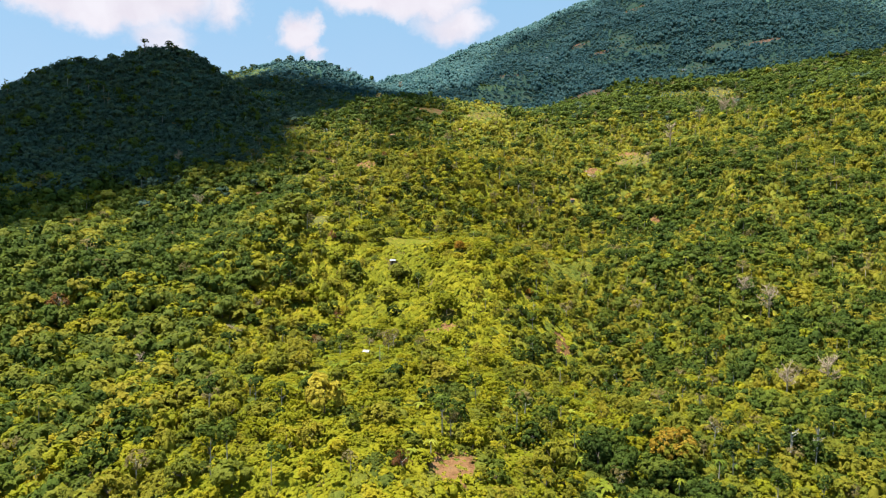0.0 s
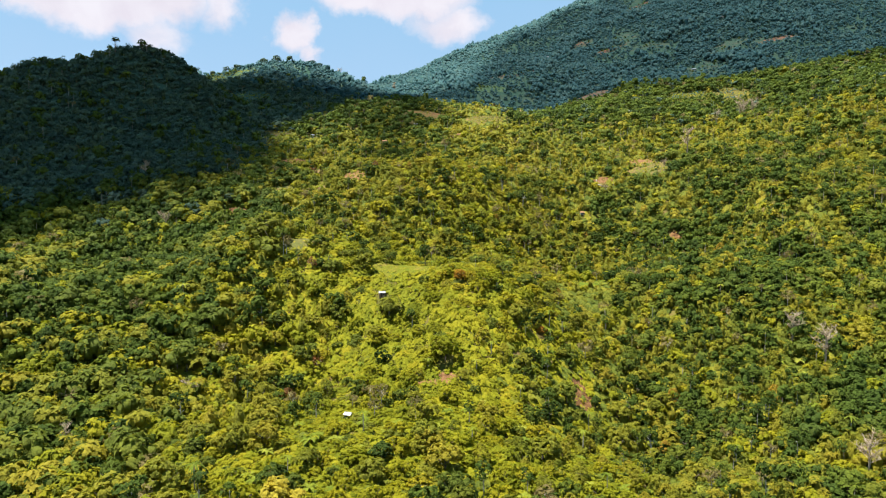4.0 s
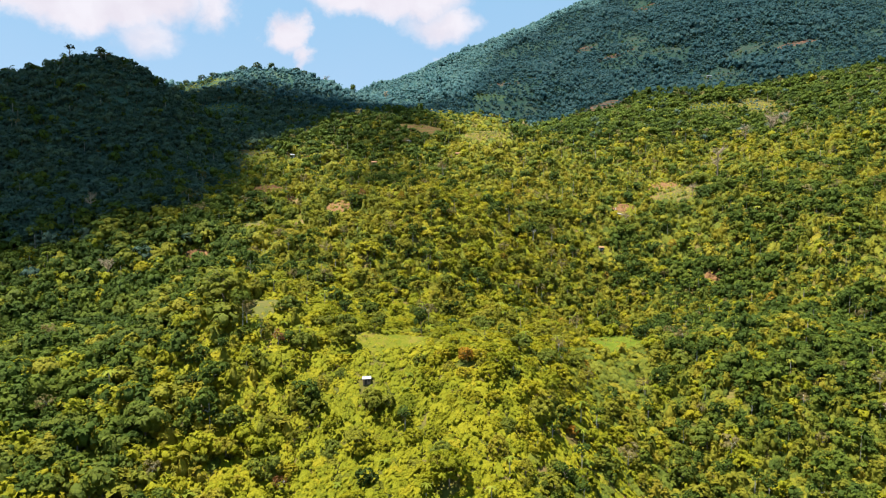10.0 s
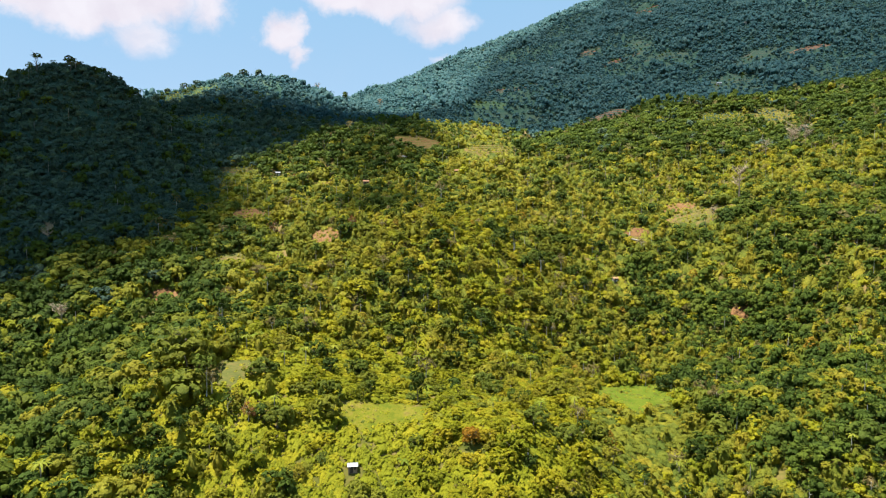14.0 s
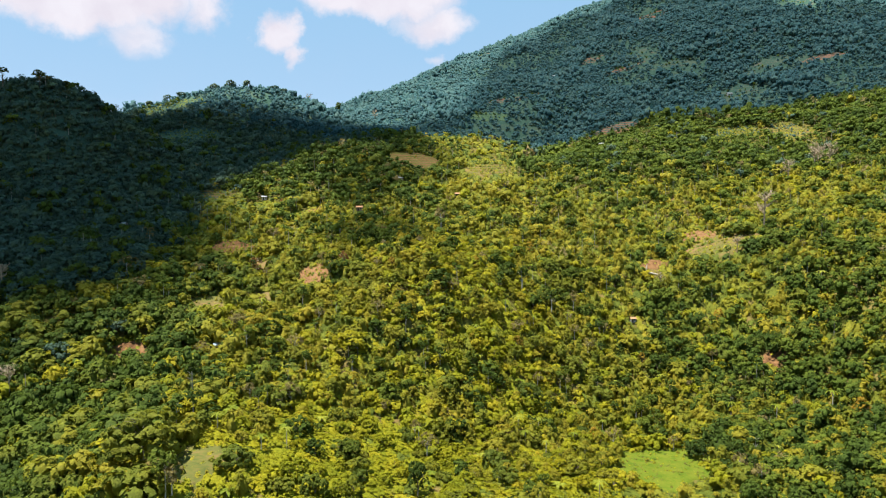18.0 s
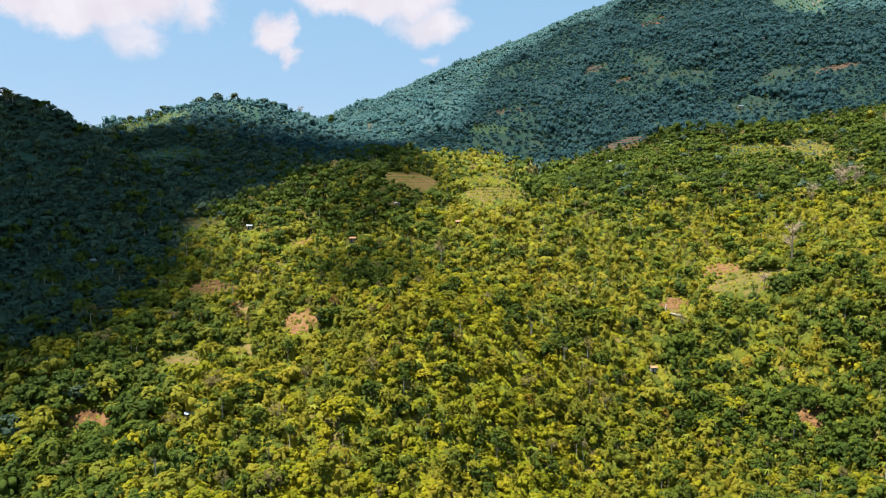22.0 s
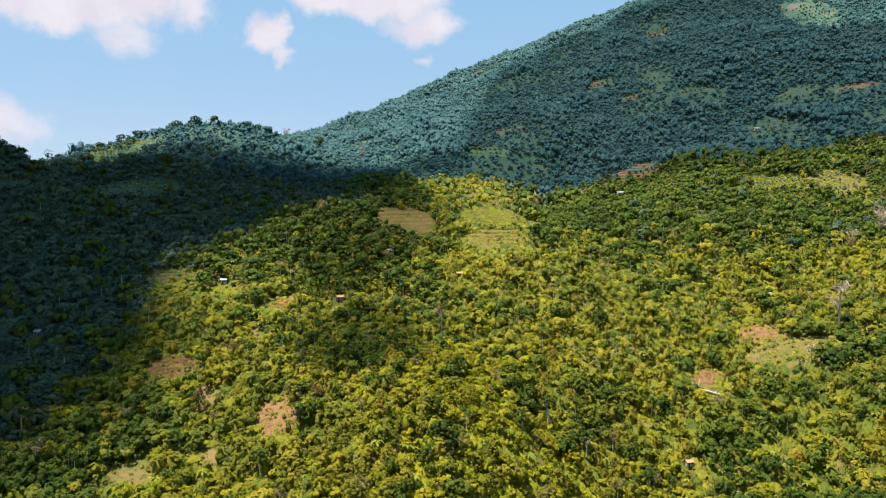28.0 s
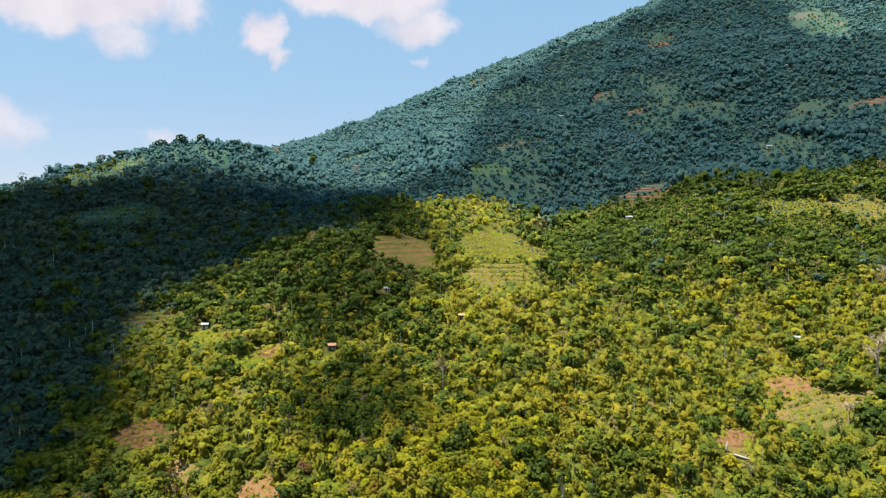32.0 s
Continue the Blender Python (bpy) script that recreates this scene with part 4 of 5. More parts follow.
def rows_of_shrubs():
    """Young bushes and hedge rows that dot the open plots."""
    g = np.random.default_rng(12)
    px, py = [], []
    for a, b, rx, ry, ca, sa, front in FIELDS:
        far = b > 850
        gap = (5.0, 7.0) if far else (2.6, 3.6)
        us, vs = np.meshgrid(np.arange(-rx, rx, gap[0]), np.arange(-ry, ry, gap[1]))
        u, v = us.ravel() + g.normal(0, 0.5, us.size), vs.ravel() + g.normal(0, 0.35, us.size)
        keep = ((u / rx) ** 2 + (v / ry) ** 2 < 1) & (smooth_noise(u + a, v + b, 14, 15) + g.uniform(-0.5, 0.5, us.size) > (0.8 if (a, b) == (56, 815) else 0.75 if (a, b) in ((86, 463), (-20, 390)) else 0.6 if (a, b) == (-14, 765) else -1.2 if (a, b) == (172, 612) else -0.3))
        px.append((a + u * ca - v * sa)[keep])
        py.append((b + u * sa + v * ca)[keep])
    tx, ty = [], []
    for a, b, rx, ry, ca, sa, front in FIELDS:
        if b > 850 or (a, b) == (-14, 765):
            continue
        n = int(rx * (ry + front / 2) * 1.5)
        an, d = g.uniform(0, 6.283, n), np.sqrt(g.uniform(0, 1, n)) * 1.12
        u, v = rx * d * np.cos(an), (ry + front / 2) * d * np.sin(an) - front / 2
        tx.append(a + u * ca - v * sa)
        ty.append(b + u * sa + v * ca)
    x, y = np.concatenate(tx), np.concatenate(ty)
    n = len(x)
    kinds = np.array([ORDER.index(k) for k in ("shrub", "bush", "dry_tree", "shrub")])
    joined("field_weeds", x, y, kinds[g.integers(0, 4, n)], g.uniform(0.3, 0.85, n), g.uniform(0, 6.28, n), g.uniform(0, 1, n), g.integers(0, 99, n), "tuft", "tufts of weeds and dry grass on open plots")
    x, y = np.concatenate(px), np.concatenate(py)
    n = len(x)
    pick = np.where(g.uniform(0, 1, n) < 0.6, ORDER.index("bush"), ORDER.index("clove_tree"))
    pick = np.where(y > 785, np.where(pick == ORDER.index("bush"), ORDER.index("mountain_tree"), ORDER.index("dark_tree")), pick)
    r = g.uniform(0.7, 1.5, n) * np.where(y > 850, 1.9, 1.0) * np.where(np.hypot(x - 172, y - 612) < 30, 1.3, 1.0)
    joined("field_shrubs", x, y, pick, r, g.uniform(0, 6.28, n), g.uniform(0, 1, n), g.integers(0, 99, n), "far", "young bushes in rows on the open plots")


def lean_with_slope(x, y):
    up = Vector((float(ground(x - 3, y) - ground(x + 3, y)) / 6, float(ground(x, y - 3) - ground(x, y + 3)) / 6, 1.0))
    return Vector((0, 0, 1)).rotation_difference(up)


def build_woods():
    # foreground stretch: the plants nearest the flight line are things, the rest of them one wood
    x, y, g = scatter(-430, 430, 140, 600, 4.9, 3)
    pick, r, turn, tint, var = plant(x, y, g)
    single = np.zeros(len(x), bool)
    near = np.argsort(np.abs(x - 0.05 * (y - 150)) * 1.0 + 0.06 * y)
    made = {}
    for ki, k in enumerate(ORDER):
        ids = [i for i in near if pick[i] == ki and y[i] > 165][:CAP[k]]
        single[ids] = True
        for i in ids:
            v = int(var[i]) % len(KINDS[k]["near"])
            m = Matrix.LocRotScale((x[i], y[i], float(ground(x[i], y[i])) - 0.1), (lean_with_slope(x[i], y[i]) if k in ("shrub", "bush") else Euler((0, 0, 0)).to_quaternion()) @ Euler((0, 0, turn[i])).to_quaternion(), (r[i], r[i], r[i] * (0.6 + 1.0 * tint[i] if k in ("shrub", "bush") else 0.85 + 0.3 * tint[i])))
            if (k, v) not in made:
                made[k, v] = single_tree(k, v, r[i])
                made[k, v].matrix_basis = m
            else:
                copy_thing(made[k, v], Matrix.Identity(4)).matrix_basis = m
    o = ~single
    joined("near_wood", x[o], y[o], pick[o], r[o], turn[o], tint[o], var[o], "close", "dense mixed wood and shrubs on the lower slope")
    x, y, g = scatter(-330, 330, 20, 140, 5.2, 6, 3.0)
    pick, r, turn, tint, var = plant(x, y, g, 1.15)
    joined("lower_wood", x, y, pick, r, turn, tint, var, "far", "dense mixed wood on the valley side below")
    x, y, g = scatter(-480, 560, 600, 860, 5.1, 4)
    pick, r, turn, tint, var = plant(x, y, g, 0.98)
    joined("slope_wood", x, y, pick, r, turn, tint, var, "mid", "clove groves and mixed wood on the sunlit slope")
    for name, box_, step, seed in (("undergrowth", (-420, 420, 140, 455), 3.1, 8), ("slope_undergrowth", (-460, 540, 455, 860), 3.6, 9), ("far_undergrowth", (-420, 760, 860, 1600), 7.2, 10)):
        x, y, g = scatter(*box_, step, seed, 0.0, 0.0)
        pick, r, turn, tint, var = plant(x, y, g)
        green = smooth_noise(x, y, 45, 61) + g.uniform(-0.8, 0.8, len(x)) > np.where(np.abs(x + 20) < 70, 0.5, 0.0)
        pick = np.where(green, ORDER.index("bush"), ORDER.index("shrub"))
        pick = np.where(g.uniform(0, 1, len(x)) < (region_shares(x, y)[:, ORDER.index("dark_tree")] - 0.22) * 2.2, ORDER.index("dark_tree"), pick)
        upper = (y > 455) | (np.abs(x + 20) > 85)
        pick = np.where(upper & (pick == ORDER.index("shrub")), np.array([ORDER.index(k) for k in ("bush", "clove_tree", "bush", "lime_tree")])[var % 4], pick)
        crest = ((x > 85) & (y > 728 - 0.15 * (x - 100))) | ((x < -8) & (y > 668))
        pick = np.where(crest & (var % 6 > 0), ORDER.index("dark_tree"), pick)
        shares = region_shares(x, y)
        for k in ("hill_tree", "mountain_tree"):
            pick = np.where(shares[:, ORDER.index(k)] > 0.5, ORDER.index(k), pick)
        hollow = np.exp(-((x - 22) / 40) ** 2 - ((y - 540) / 75) ** 2) > 0.4
        pick = np.where(hollow & (var % 5 > 0), np.where(var % 2 == 0, ORDER.index("shrub"), ORDER.index("lime_tree")), pick)
        # dark plants put the deep shade between the left-hand crowns into colour
        pick = np.where((x < -115) & (y < 500) & (var % 3 > 0), ORDER.index("dark_tree"), pick)
        size = g.uniform(1.5, 3.0, len(x)) * (1.8 if step > 6 else 1.0) * np.where(upper & (y < 860), 1.15, 1.0)
        spur = (np.abs(x + 15) < 85) & (y < 455)
        near = spur | ((y < 640) & (np.abs(x) < 190))
        for sel, level in ((near, "mid"), (~near, "tuft")):
            if sel.any():
                joined(name, x[sel], y[sel], pick[sel], size[sel], turn[sel], tint[sel], var[sel], level, "low shrubs and weeds between the trees")
    rows_of_shrubs()
    g = np.random.default_rng(15)
    x, y = g.uniform(-560, 560, 9000), g.uniform(-260, 900, 9000)
    out = (np.abs(x) >= 0.67 * y + 38) | (y < 30)
    x, y = x[out], y[out]
    pick, r, turn, tint, var = plant(x, y, g, 1.7)
    joined("outer_wood", x, y, pick, r, turn, tint, var, "far", "mixed wood on the slopes that lead away")
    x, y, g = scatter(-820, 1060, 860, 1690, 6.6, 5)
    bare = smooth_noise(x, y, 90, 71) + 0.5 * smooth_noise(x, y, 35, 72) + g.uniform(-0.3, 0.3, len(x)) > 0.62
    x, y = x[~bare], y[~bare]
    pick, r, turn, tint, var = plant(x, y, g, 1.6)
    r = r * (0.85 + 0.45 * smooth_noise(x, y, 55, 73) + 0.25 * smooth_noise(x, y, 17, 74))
    joined("far_wood", x, y, pick, r, turn, tint, var, "far", "distant green wood on the mountain with haze-tinted leaf colour")


build_woods()

# ---- trees that stand out ----


def lone_tree(name, kind, x, y, r, stretch, label, seed=0, leaf=None, bark=None, height=None, share=1.0):
    """A single large tree; height: of the crown's middle over the ground, in metres."""
    k = KINDS[kind]
    root = tagged(new(name), label, "tree")
    root.matrix_basis = pose(x, y, float(ground(x, y)) - 0.2, 0, 0, seed * 47)
    h = height if height else k["base"] * r * stretch
    q = k["near"][seed % len(k["near"])]
    if r > 6:
        q = crown_lobes(900, 0.1, 15, 0.8, seed + 5)
    q = q[: max(4, int(len(q) * share))]
    crown = new("crown", quads_mesh("crown", grown(q, (r, r, r * stretch), h), leaf or k["leaf"]))
    crown.parent = root
    part("trunk", limb_tree(h + 0.2 * r, 0.05 * h ** 0.9, 7, r * 0.75, seed, 3), bark or k["bark"], root)
    return root


def dead_tree(x, y, h, seed, label):
    """Bare grey-white tree with forked limbs and twigs."""
    root = tagged(new("dead_tree"), label, "tree", "dead trees")
    root.matrix_basis = pose(x, y, float(ground(x, y)) - 0.2, 0, 0, seed * 31)
    part("trunk", limb_tree(h * 0.85, 0.026 * h, 4, h * 0.2, seed, 4), BARK_GREY, root)
    g = random.Random(seed)
    for k in range(9):
        an, z = 6.283 * k / 9 + g.uniform(-0.4, 0.4), h * g.uniform(0.38, 0.82)
        bm = bmesh.new()
        a = Vector((0, 0, z))
        b = a + Vector((math.cos(an), math.sin(an), g.uniform(0.4, 1.1))) * h * g.uniform(0.16, 0.3)
        tube(bm, a, b, 0.011 * h, 0.005 * h, 5)
        limb = part("limb", bm, BARK_GREY, root)
        bm = bmesh.new()
        for w in range(14):
            c = a.lerp(b, g.uniform(0.3, 1))
            e = c + Vector((g.uniform(-1, 1), g.uniform(-1, 1), g.uniform(0.1, 1))) * h * 0.1
            tube(bm, c, e, 0.0055 * h, 0.0032 * h, 3)
            tube(bm, e, e + Vector((g.uniform(-1, 1), g.uniform(-1, 1), g.uniform(0, 1))) * h * 0.05, 0.0032 * h, 0.0018 * h, 3)
        part("twig", bm, BARK_GREY, limb)
    return root


lone_tree("flame_tree", "broadleaf_tree", 9, 369, 3.6, 1.1, "small tree with vivid orange leaves", 1, LEAF_FLAME)
lone_tree("spreading_tree", "broadleaf_tree", -88, 400, 10.5, 0.95, "very large spreading olive-green tree on the slope edge", 2, LEAF_BROAD, height=9)
lone_tree("golden_tree", "broadleaf_tree", -35, 200, 7.0, 1.1, "large tree with pale golden-green flowering crown", 3, LEAF_GOLD, height=6.5)
lone_tree("tawny_tree", "broadleaf_tree", 69, 199, 6.8, 1.0, "large tawny gold tree among dark green crowns", 2, LEAF_TAWNY, height=6.5)
lone_tree("pale_tall_tree", "slender_tree", 107, 205, 3.2, 1.2, "tall pale-trunked tree on the lower slope", 1, None, height=11)
lone_tree("pale_tall_tree", "slender_tree", 115, 205, 2.8, 1.3, "tall pale-trunked tree on the lower slope", 3, None, height=12)
lone_tree("pale_tall_tree", "dry_tree", 86, 211, 3.0, 1.3, "thin half-bare tree with pale trunk", 0, None, height=8)
lone_tree("pale_tall_tree", "slender_tree", 78, 301, 2.8, 1.2, "tall pale-trunked tree on the lower slope", 2, None, height=9)
lone_tree("pale_tall_tree", "slender_tree", 61, 560, 3.0, 1.2, "tall pale-trunked tree in the clove grove", 1, None, height=10)
lone_tree("round_green_tree", "broadleaf_tree", 79, 592, 4.2, 1.2, "dense dark green tree in the clove grove", 1, LEAF_DARK, height=5)
lone_tree("round_green_tree", "broadleaf_tree", 88, 641, 4.2, 1.3, "dense mid-green tree in the clove grove", 3, LEAF_DARK, height=5)
lone_tree("dark_tall_tree", "dark_tree", -8, 401, 3.6, 1.5, "tall narrow dark green tree above the clearing", 1, height=6)
lone_tree("yellow_tree", "broadleaf_tree", 2, 325, 6.6, 1.0, "bright yellow-green tree on the spur", 4, LEAF_LIME, height=6)
lone_tree("rust_tree", "broadleaf_tree", 45, 352, 2.6, 1.1, "small tree with rust-red leaves", 0, LEAF_FLAME)
lone_tree("round_green_tree", "broadleaf_tree", -38, 488, 7.2, 0.8, "round bright green tree with dense crown", 5, LEAF_LIME, height=6)
lone_tree("hilltop_tree", "broadleaf_tree", -296, 688, 5.2, 0.55, "emergent hilltop tree with flat open crown", 2, LEAF_DARK, height=14, share=0.7)
lone_tree("hilltop_tree", "broadleaf_tree", -272, 690, 5.0, 0.8, "hilltop tree with ragged crown", 1, LEAF_DARK, height=9)
lone_tree("hilltop_tree", "broadleaf_tree", -330, 692, 4.0, 0.8, "hilltop tree with ragged crown", 0, LEAF_DARK, height=8)
lone_tree("saddle_tree", "dark_tree", -104, 985, 5.0, 1.6, "dark tree standing alone on the saddle", 2, height=9)
lone_tree("pale_tall_tree", "dry_tree", 4, 621, 4.2, 1.6, "tall dry tree with tiered bare limbs and pale trunk", 1, height=11)
lone_tree("pale_tall_tree", "slender_tree", 46, 566, 3.6, 1.2, "tall pale-trunked tree above the clove grove", 2, height=11)
lone_tree("wide_dark_tree", "dark_tree", 215, 560, 7.5, 0.9, "wide dark green tree on the east slope", 3, LEAF_DARK, height=8)
lone_tree("wide_dark_tree", "dark_tree", 160, 648, 4.0, 1.3, "dark tree at the corner of a bare soil patch", 1, LEAF_DARK, height=5)
for x, y, r, h, s in ((-389, 669, 4.2, 4.5, 0), (-374, 680, 5.0, 4.5, 1), (-362, 689, 3.8, 6, 2), (-349, 687, 5.2, 4, 3), (-324, 686, 4.6, 5, 4), (-310, 692, 4.8, 4, 0), (-258, 700, 4.4, 4, 1)):
    lone_tree("hilltop_tree", "broadleaf_tree", x, y, r, 0.85, "dark ragged tree on the crest of the shaded hill", s, LEAF_DARK, height=h)
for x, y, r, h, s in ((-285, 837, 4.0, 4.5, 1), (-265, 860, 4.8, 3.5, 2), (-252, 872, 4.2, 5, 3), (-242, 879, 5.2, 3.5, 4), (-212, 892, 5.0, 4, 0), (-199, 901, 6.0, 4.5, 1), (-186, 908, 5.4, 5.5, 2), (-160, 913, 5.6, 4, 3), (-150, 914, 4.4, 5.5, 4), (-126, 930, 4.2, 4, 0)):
    lone_tree("ridge_tree", "broadleaf_tree", x, y, r, 0.9, "rounded green tree on the far ridge with haze-tinted leaf colour", s, LEAF_HILL_HAZE, height=h)
for x, y, r, s in ((60, 402, 2.8, 0), (97, 332, 3.2, 1), (122, 384, 2.6, 2), (66, 486, 3.0, 3), (143, 452, 3.2, 0), (38, 522, 2.8, 1), (104, 542, 2.6, 2), (172, 472, 3.4, 3), (21, 562, 2.8, 0), (151, 561, 3.0, 1), (-22, 541, 2.6, 2), (84, 302, 3.0, 3), (132, 318, 2.8, 0), (58, 618, 3.0, 1)):
    lone_tree("tawny_tree", "clove_tree", x, y, r, 1.0, "rounded tree with tawny gold new leaves", s, LEAF_TAWNY, height=r * 1.15)
lone_tree("dry_tree", "dry_tree", -10, 168, 2.6, 1.4, "dried-out brown tree beside bare soil", 1, LEAF_RUST, height=3.5)
for x, y, r, s in ((-92, 553, 2.8, 0), (-50, 551, 2.8, 1), (-99, 652, 2.4, 2), (-94, 621, 2.4, 0), (-94, 560, 3.0, 1), (-48, 557, 3.0, 2), (-174, 308, 5.0, 0), (-51, 332, 3.2, 1), (-62, 381, 3.0, 2), (-58, 310, 3.0, 0)):
    lone_tree("rust_tree", "dry_tree", x, y, r, 1.1, "small half-bare tree with rust-brown leaves", s, LEAF_RUST, height=r * 1.3)
for x, y, h, s in ((154, 348, 15, 3), (203, 619, 24, 4), (289, 712, 23, 5), (283, 706, 19, 6), (296, 708, 20, 7), (-165, 464, 14, 8), (-92, 300, 11, 9), (-120, 268, 9, 10),
                   (159, 331, 19, 11), (132, 258, 15, 12), (150, 262, 16, 13), (255, 690, 15, 15), (-200, 520, 14, 16), (-60, 960, 14, 17), (-130, 950, 15, 18), (178, 600, 11, 19)):
    dead_tree(x, y, h, s, "bare dead tree with pale forked limbs")
stump = tagged(new("broken_tree"), "broken white dead trunk standing on bare soil", "stump")
stump.matrix_basis = pose(124, 599, float(ground(124, 599)))
part("stem", tube(tube(bmesh.new(), (0, 0, -1), (0.1, 0, 2.6), 0.55, 0.45, 8), (0.1, 0, 2.6), (0.4, 0, 4.4), 0.45, 0.15, 8), BARK_PALE, stump)
log = tagged(new("fallen_log"), "white fallen tree trunk lying on bare soil", "log")
log.matrix_basis = pose(129, 596, float(ground(129, 596)) + 0.6)
part("stem", tube(tube(bmesh.new(), (-4, 1.5, 1.2), (1, -0.6, 0.1), 0.45, 0.38, 8), (1, -0.6, 0.1), (7, -2.5, -1.4), 0.38, 0.15, 8), BARK_PALE, log)
part("limb", tube(bmesh.new(), (1, -0.6, 0.1), (3.5, 1.4, 1.3), 0.18, 0.06, 6), BARK_PALE, log)

# ---- huts and houses ----


def hut(x, y, w, d, h, turn, roof_mat, wall_mat, label):
    """A small field house on posts: plank or plaster walls, gable roof of two sheets."""
    name = "field_hut" if w < 6.5 else "farm_house"
    w, d, h = w * 0.66, d * 0.66, h * 0.78
    root = tagged(new(name), label, "hut" if w < 6.5 else "house")
    root.matrix_basis = pose(x, y, float(ground(x, y)) + 0.3, 0, 0, turn)
    for sx in (-1, 1):
        for sy in (-1, 1):
            bm = bmesh.new()
            box(bm, (sx * w / 2 - 0.09, sy * d / 2 - 0.09, -2.0), (sx * w / 2 + 0.09, sy * d / 2 + 0.09, h))
            part("post", bm, BOARD, root)
    for sy in (-1, 1):
        bm = bmesh.new()
        box(bm, (-w / 2 + 0.1, sy * (d / 2 - 0.06) - 0.05, -0.6), (w / 2 - 0.1, sy * (d / 2 - 0.06) + 0.05, h - 0.05))
        part("wall", bm, wall_mat, root)
    for sx in (-1, 1):
        bm = bmesh.new()
        a, lo, hi = sx * (w / 2 - 0.06), -d / 2 + 0.1, d / 2 - 0.1
        rows = [[bm.verts.new((a + o, yy, zz)) for yy, zz in ((lo, -0.6), (hi, -0.6), (hi, h - 0.05), (0, h + d * 0.26), (lo, h - 0.05))] for o in (-0.05, 0.05)]
        bm.faces.new(rows[0])
        bm.faces.new(rows[1][::-1])
        for i in range(5):
            bm.faces.new((rows[0][i], rows[0][(i + 1) % 5], rows[1][(i + 1) % 5], rows[1][i]))
        part("gable", bm, wall_mat, root)
    for sy in (-1, 1):
        bm = bmesh.new()
        n = max(8, int(w / 0.35))
        top, low = [], []
        for i in range(n + 1):
            xx = -w / 2 - 0.35 + (w + 0.7) * i / n
            lift = 0.04 * (i % 2)
            for o, row in ((0.0, low), (0.05, top)):
                row.append((bm.verts.new((xx, 0, h + d * 0.3 + lift + o)), bm.verts.new((xx, sy * (d / 2 + 0.5), h - 0.12 + lift + o))))
        for i in range(n):
            bm.faces.new((top[i][0], top[i + 1][0], top[i + 1][1], top[i][1]))
            bm.faces.new((low[i][0], low[i][1], low[i + 1][1], low[i + 1][0]))
            bm.faces.new((low[i][1], top[i][1], top[i + 1][1], low[i + 1][1]))
        part("roof_sheet", bm, roof_mat, root)
    bm = bmesh.new()
    box(bm, (-w / 2 - 0.4, -0.14, h + d * 0.3 + 0.06), (w / 2 + 0.4, 0.14, h + d * 0.3 + 0.13))
    part("ridge_cap", bm, roof_mat, root)
    bm = bmesh.new()
    box(bm, (-w * 0.3, -d / 2 - 0.04, -0.5), (-w * 0.3 + 0.85, -d / 2 + 0.02, 1.45))
    part("door", bm, DARKWOOD, root)
    bm = bmesh.new()
    box(bm, (w * 0.12, -d / 2 - 0.04, 0.5), (w * 0.12 + 0.8, -d / 2 + 0.02, 1.3))
    part("window", bm, DARKWOOD, root)
    return root


hut(-27, 367, 3.8, 2.8, 2.1, 8, TIN, BOARD, "small white-roofed field hut with board walls")
hut(-32, 286, 3.4, 2.6, 1.9, -25, TIN, BOARD, "tiny white-roofed shelter among shrubs")
hut(-93, 489, 4.4, 3.4, 2.1, 30, TIN_BLUE, BOARD, "small hut with blue-grey sheet roof")
hut(-48, 647, 5.6, 4.2, 2.3, 5, TILE, BOARD, "field hut with faded clay-tile roof")
hut(17, 678, 5.0, 3.6, 2.2, -10, TILE, BOARD, "field hut with orange-brown roof")
hut(-114, 668, 4.6, 3.4, 2.3, 15, TIN, PLASTER, "small white house with zinc roof beside a grassy yard")
hut(-180, 604, 4.6, 3.4, 2.3, -15, TIN, PLASTER, "small white house at the foot of the shaded hill")
hut(106, 565, 4.4, 3.2, 2.1, 10, TILE, PLASTER, "pale field hut among clove trees")
hut(194, 669, 4.4, 3.2, 2.1, -20, TIN, PLASTER, "white-roofed hut on the east slope")
hut(-23, 700, 5.0, 3.6, 2.2, 0, TIN, PLASTER, "white hut below the red terrace field")
hut(160, 846, 7.5, 5.0, 2.6, 0, TIN, PLASTER, "white farm house below the landslip")
hut(192, 764, 6.0, 4.2, 2.3, 12, TIN, PLASTER, "white hut at the forest edge")
hut(332, 963, 8.0, 5.5, 2.8, 0, TIN, PLASTER, "white farm house on the mountain foot")
hut(152, 1181, 8.0, 5.5, 2.8, 20, TIN, PLASTER, "white farm house on the mountain")
hut(166, 1121, 8.0, 5.5, 2.8, -10, TIN, PLASTER, "white farm house on the mountain")
hut(423, 1103, 8.0, 5.5, 2.8, 10, TIN, PLASTER, "white farm house on the mountain")

# ---- clouds overhead, whose shade lies on the hill and the mountain ----


def inside(poly, x, y):
    hit = False
    for (x1, y1), (x2, y2) in zip(poly, poly[1:] + poly[:1]):
        if (y1 > y) != (y2 > y) and x < (x2 - x1) * (y - y1) / (y2 - y1) + x1:
            hit = not hit
    return hit


def edge_distance(poly, x, y):
    best = 1e9
    for (x1, y1), (x2, y2) in zip(poly, poly[1:] + poly[:1]):
        dx, dy = x2 - x1, y2 - y1
        f = max(0, min(1, ((x - x1) * dx + (y - y1) * dy) / (dx * dx + dy * dy)))
        best = min(best, math.hypot(x - x1 - f * dx, y - y1 - f * dy))
    return best


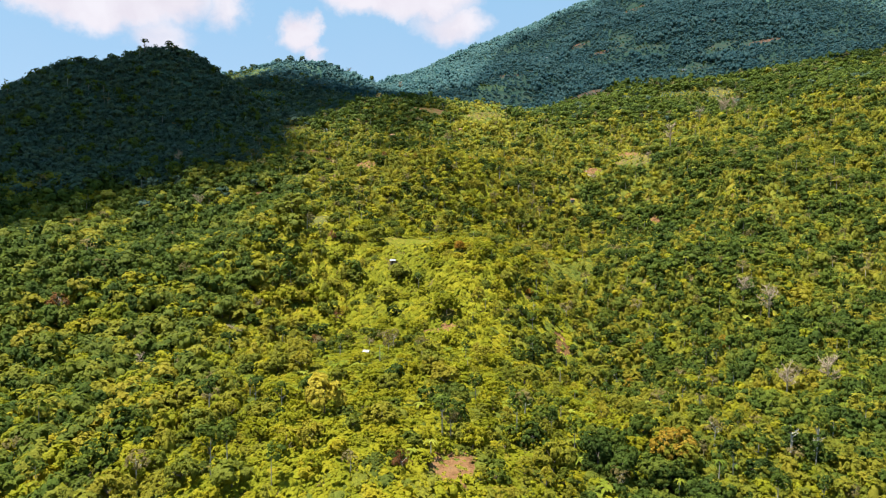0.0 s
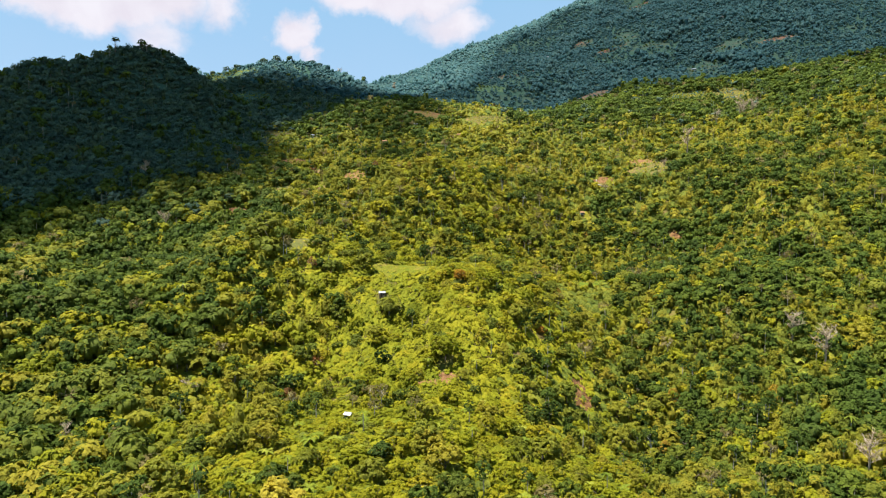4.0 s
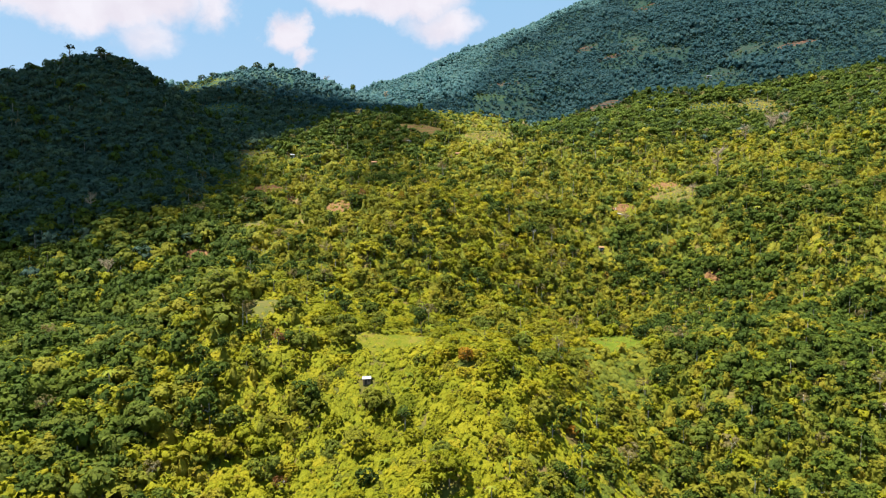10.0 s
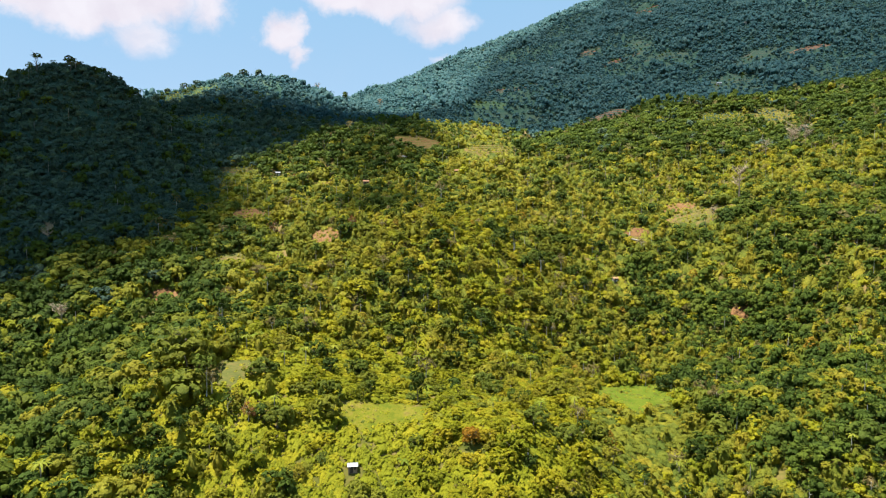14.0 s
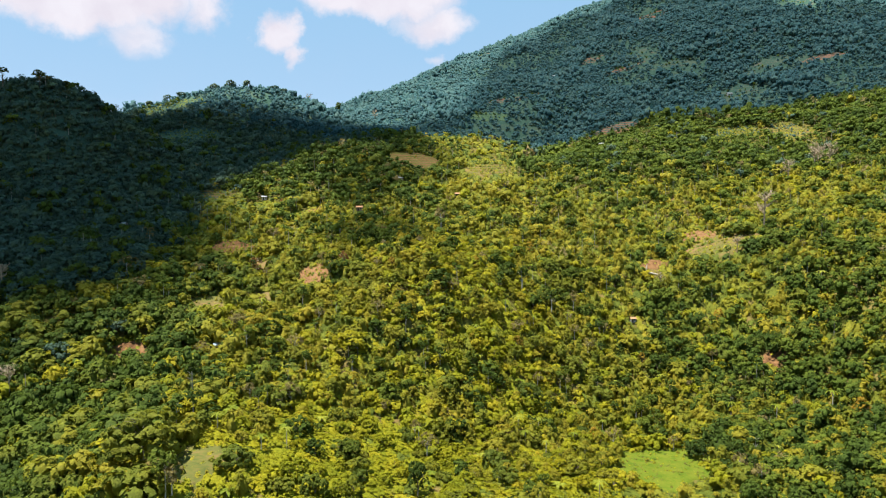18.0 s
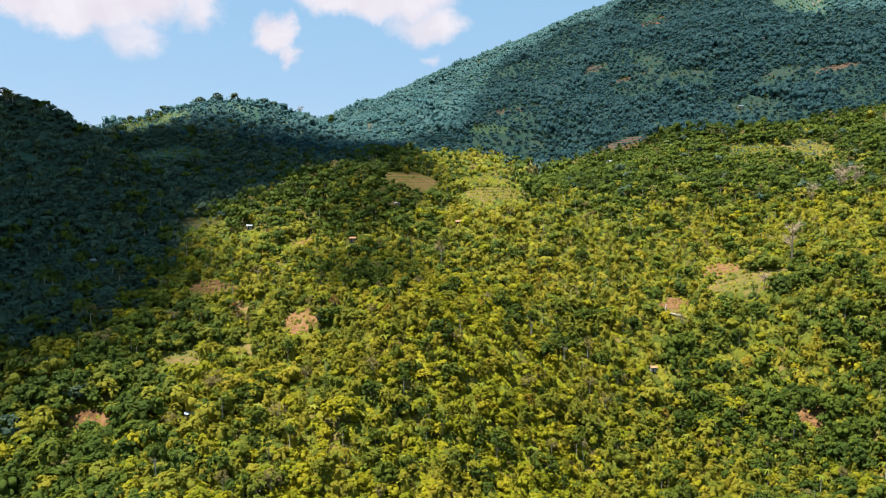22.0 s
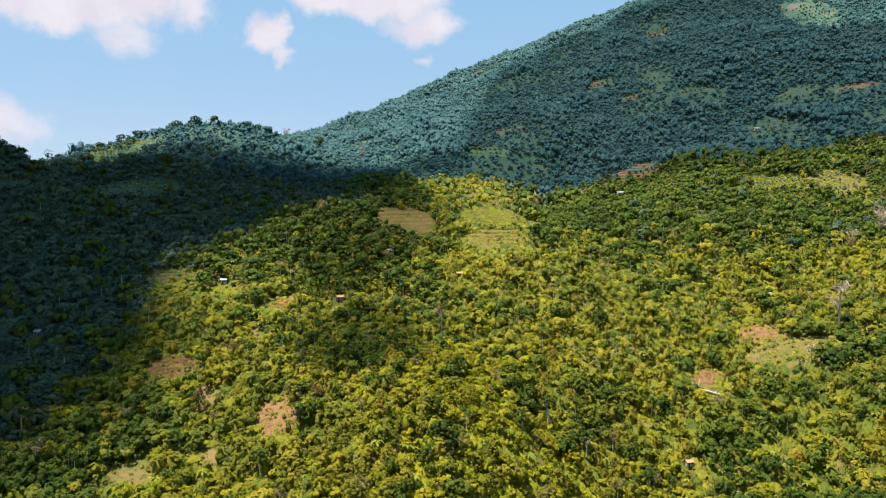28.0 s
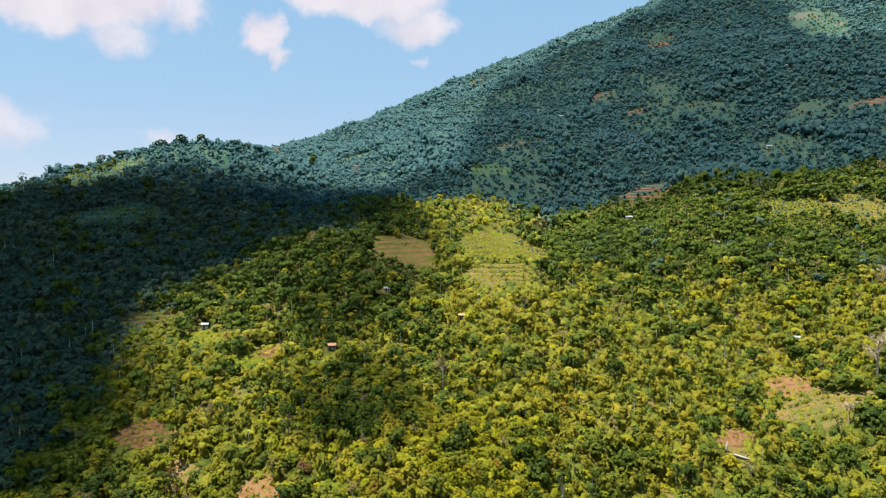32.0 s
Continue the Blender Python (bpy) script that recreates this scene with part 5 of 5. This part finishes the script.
def cloud(poly, seed, material, height=1500.0, margin=0.0, cell=13.0):
    """A lumpy bank with a rounded top and a flatter base, drifting between the sun and that stretch of land."""
    xs, ys = [p[0] for p in poly], [p[1] for p in poly]
    nx, ny = int((max(xs) - min(xs) + 2 * margin) / cell) + 3, int((max(ys) - min(ys) + 2 * margin) / cell) + 3
    x0, y0 = min(xs) - margin - cell, min(ys) - margin - cell
    bm = bmesh.new()
    top, base = {}, {}
    for i in range(nx):
        for j in range(ny):
            x, y = x0 + i * cell, y0 + j * cell
            d = edge_distance(poly, x, y)
            d = (d if inside(poly, x, y) else -d) + margin + 7 * noise.noise(Vector((x * 0.03, y * 0.03, seed)))
            if d < -cell * 0.4:
                continue
            foot = Vector((x, y, float(ground(x, y)) + 6))
            at = foot + SUN_WAY * ((height - foot.z) / SUN_WAY.z)
            thick = math.sqrt(max(d, 0.0)) * 4 * (1 + 0.5 * noise.noise(Vector((x * 0.02, y * 0.02, seed + 5))))
            top[i, j] = bm.verts.new(at + Vector((0, 0, thick + 1.5)))
            base[i, j] = bm.verts.new(at - Vector((0, 0, 0.3 * thick + 1.5)))
    full = [k for k in top if (k[0] + 1, k[1]) in top and (k[0], k[1] + 1) in top and (k[0] + 1, k[1] + 1) in top]
    for i, j in full:
        ring = ((i, j), (i + 1, j), (i + 1, j + 1), (i, j + 1))
        bm.faces.new([top[k] for k in ring])
        bm.faces.new([base[k] for k in reversed(ring)])
    for e in [e for e in bm.edges if e.is_boundary and all(v in top_set for v in e.verts)] if (top_set := set(top.values())) else []:
        pair = [next(base[k] for k in top if top[k] is v) for v in e.verts]
        bm.faces.new((e.verts[1], e.verts[0], pair[0], pair[1]))
    ob = part("cloud", bm, material)
    for p in ob.data.polygons:
        p.use_smooth = True
    return tagged(ob, "white cumulus cloud drifting high over the hills", "cloud", "clouds over the hills")


HILL_SHADE = [(-330, 352), (-246, 380), (-234, 440), (-203, 480), (-146, 503), (-114, 546), (-118, 604), (-139, 655), (-142, 694), (-122, 709), (-101, 716), (-72, 730), (-60, 775), (-22, 800), (-8, 868),
       (2, 915), (24, 975), (-3, 953), (-53, 917), (-98, 887), (-136, 873), (-183, 854), (-216, 849), (-290, 828), (-420, 790), (-560, 640), (-440, 370)]
MOUNTAIN_SHADE = [(26, 938), (58, 941), (98, 921), (142, 886), (168, 850), (250, 842), (350, 838), (470, 838), (620, 830), (640, 1080), (573, 1146), (540, 1166), (515, 1165), (512, 1226), (543, 1305), (600, 1500), (500, 1600), (450, 1520), (411, 1496), (345, 1444), (301, 1450), (237, 1420), (201, 1417), (139, 1366), (89, 1296), (59, 1130), (30, 986), (-30, 950)]
# unseen nested layers of one outline, added to soften and deepen its shade
for n, (margin, m) in enumerate(((-12.0, CLOUD_THICK), (-6.0, CLOUD_MID), (0.0, CLOUD_FRINGE), (7.0, CLOUD_FRINGE), (15.0, CLOUD_FRINGE))):
    cloud(HILL_SHADE, 1 + n, m, 1500.0 + 90 * n, margin)
for n, (margin, m) in enumerate(((-5.0, CLOUD_THIN), (6.0, CLOUD_FRINGE))):
    cloud(MOUNTAIN_SHADE, 11 + n, m, 1500.0 + 90 * n, margin, 18.0)
cloud([(-62, 606), (-52, 630), (-30, 640), (-8, 620), (-8, 584), (-28, 562), (-52, 576)], 21, cloud_material("small_cloud", 0.64), 1500.0, 3.0, 8.0)
cloud([(-78, 660), (-62, 735), (-30, 800), (-2, 860), (12, 800), (6, 730), (-18, 672), (-48, 645)], 22, CLOUD_MID, 1600.0, 2.0, 9.0)
# second unseen layer over the same outline, added to deepen its shade
cloud([(-78, 660), (-62, 735), (-30, 800), (-2, 860), (12, 800), (6, 730), (-18, 672), (-48, 645)], 23, CLOUD_FRINGE, 1680.0, -6.0, 9.0)
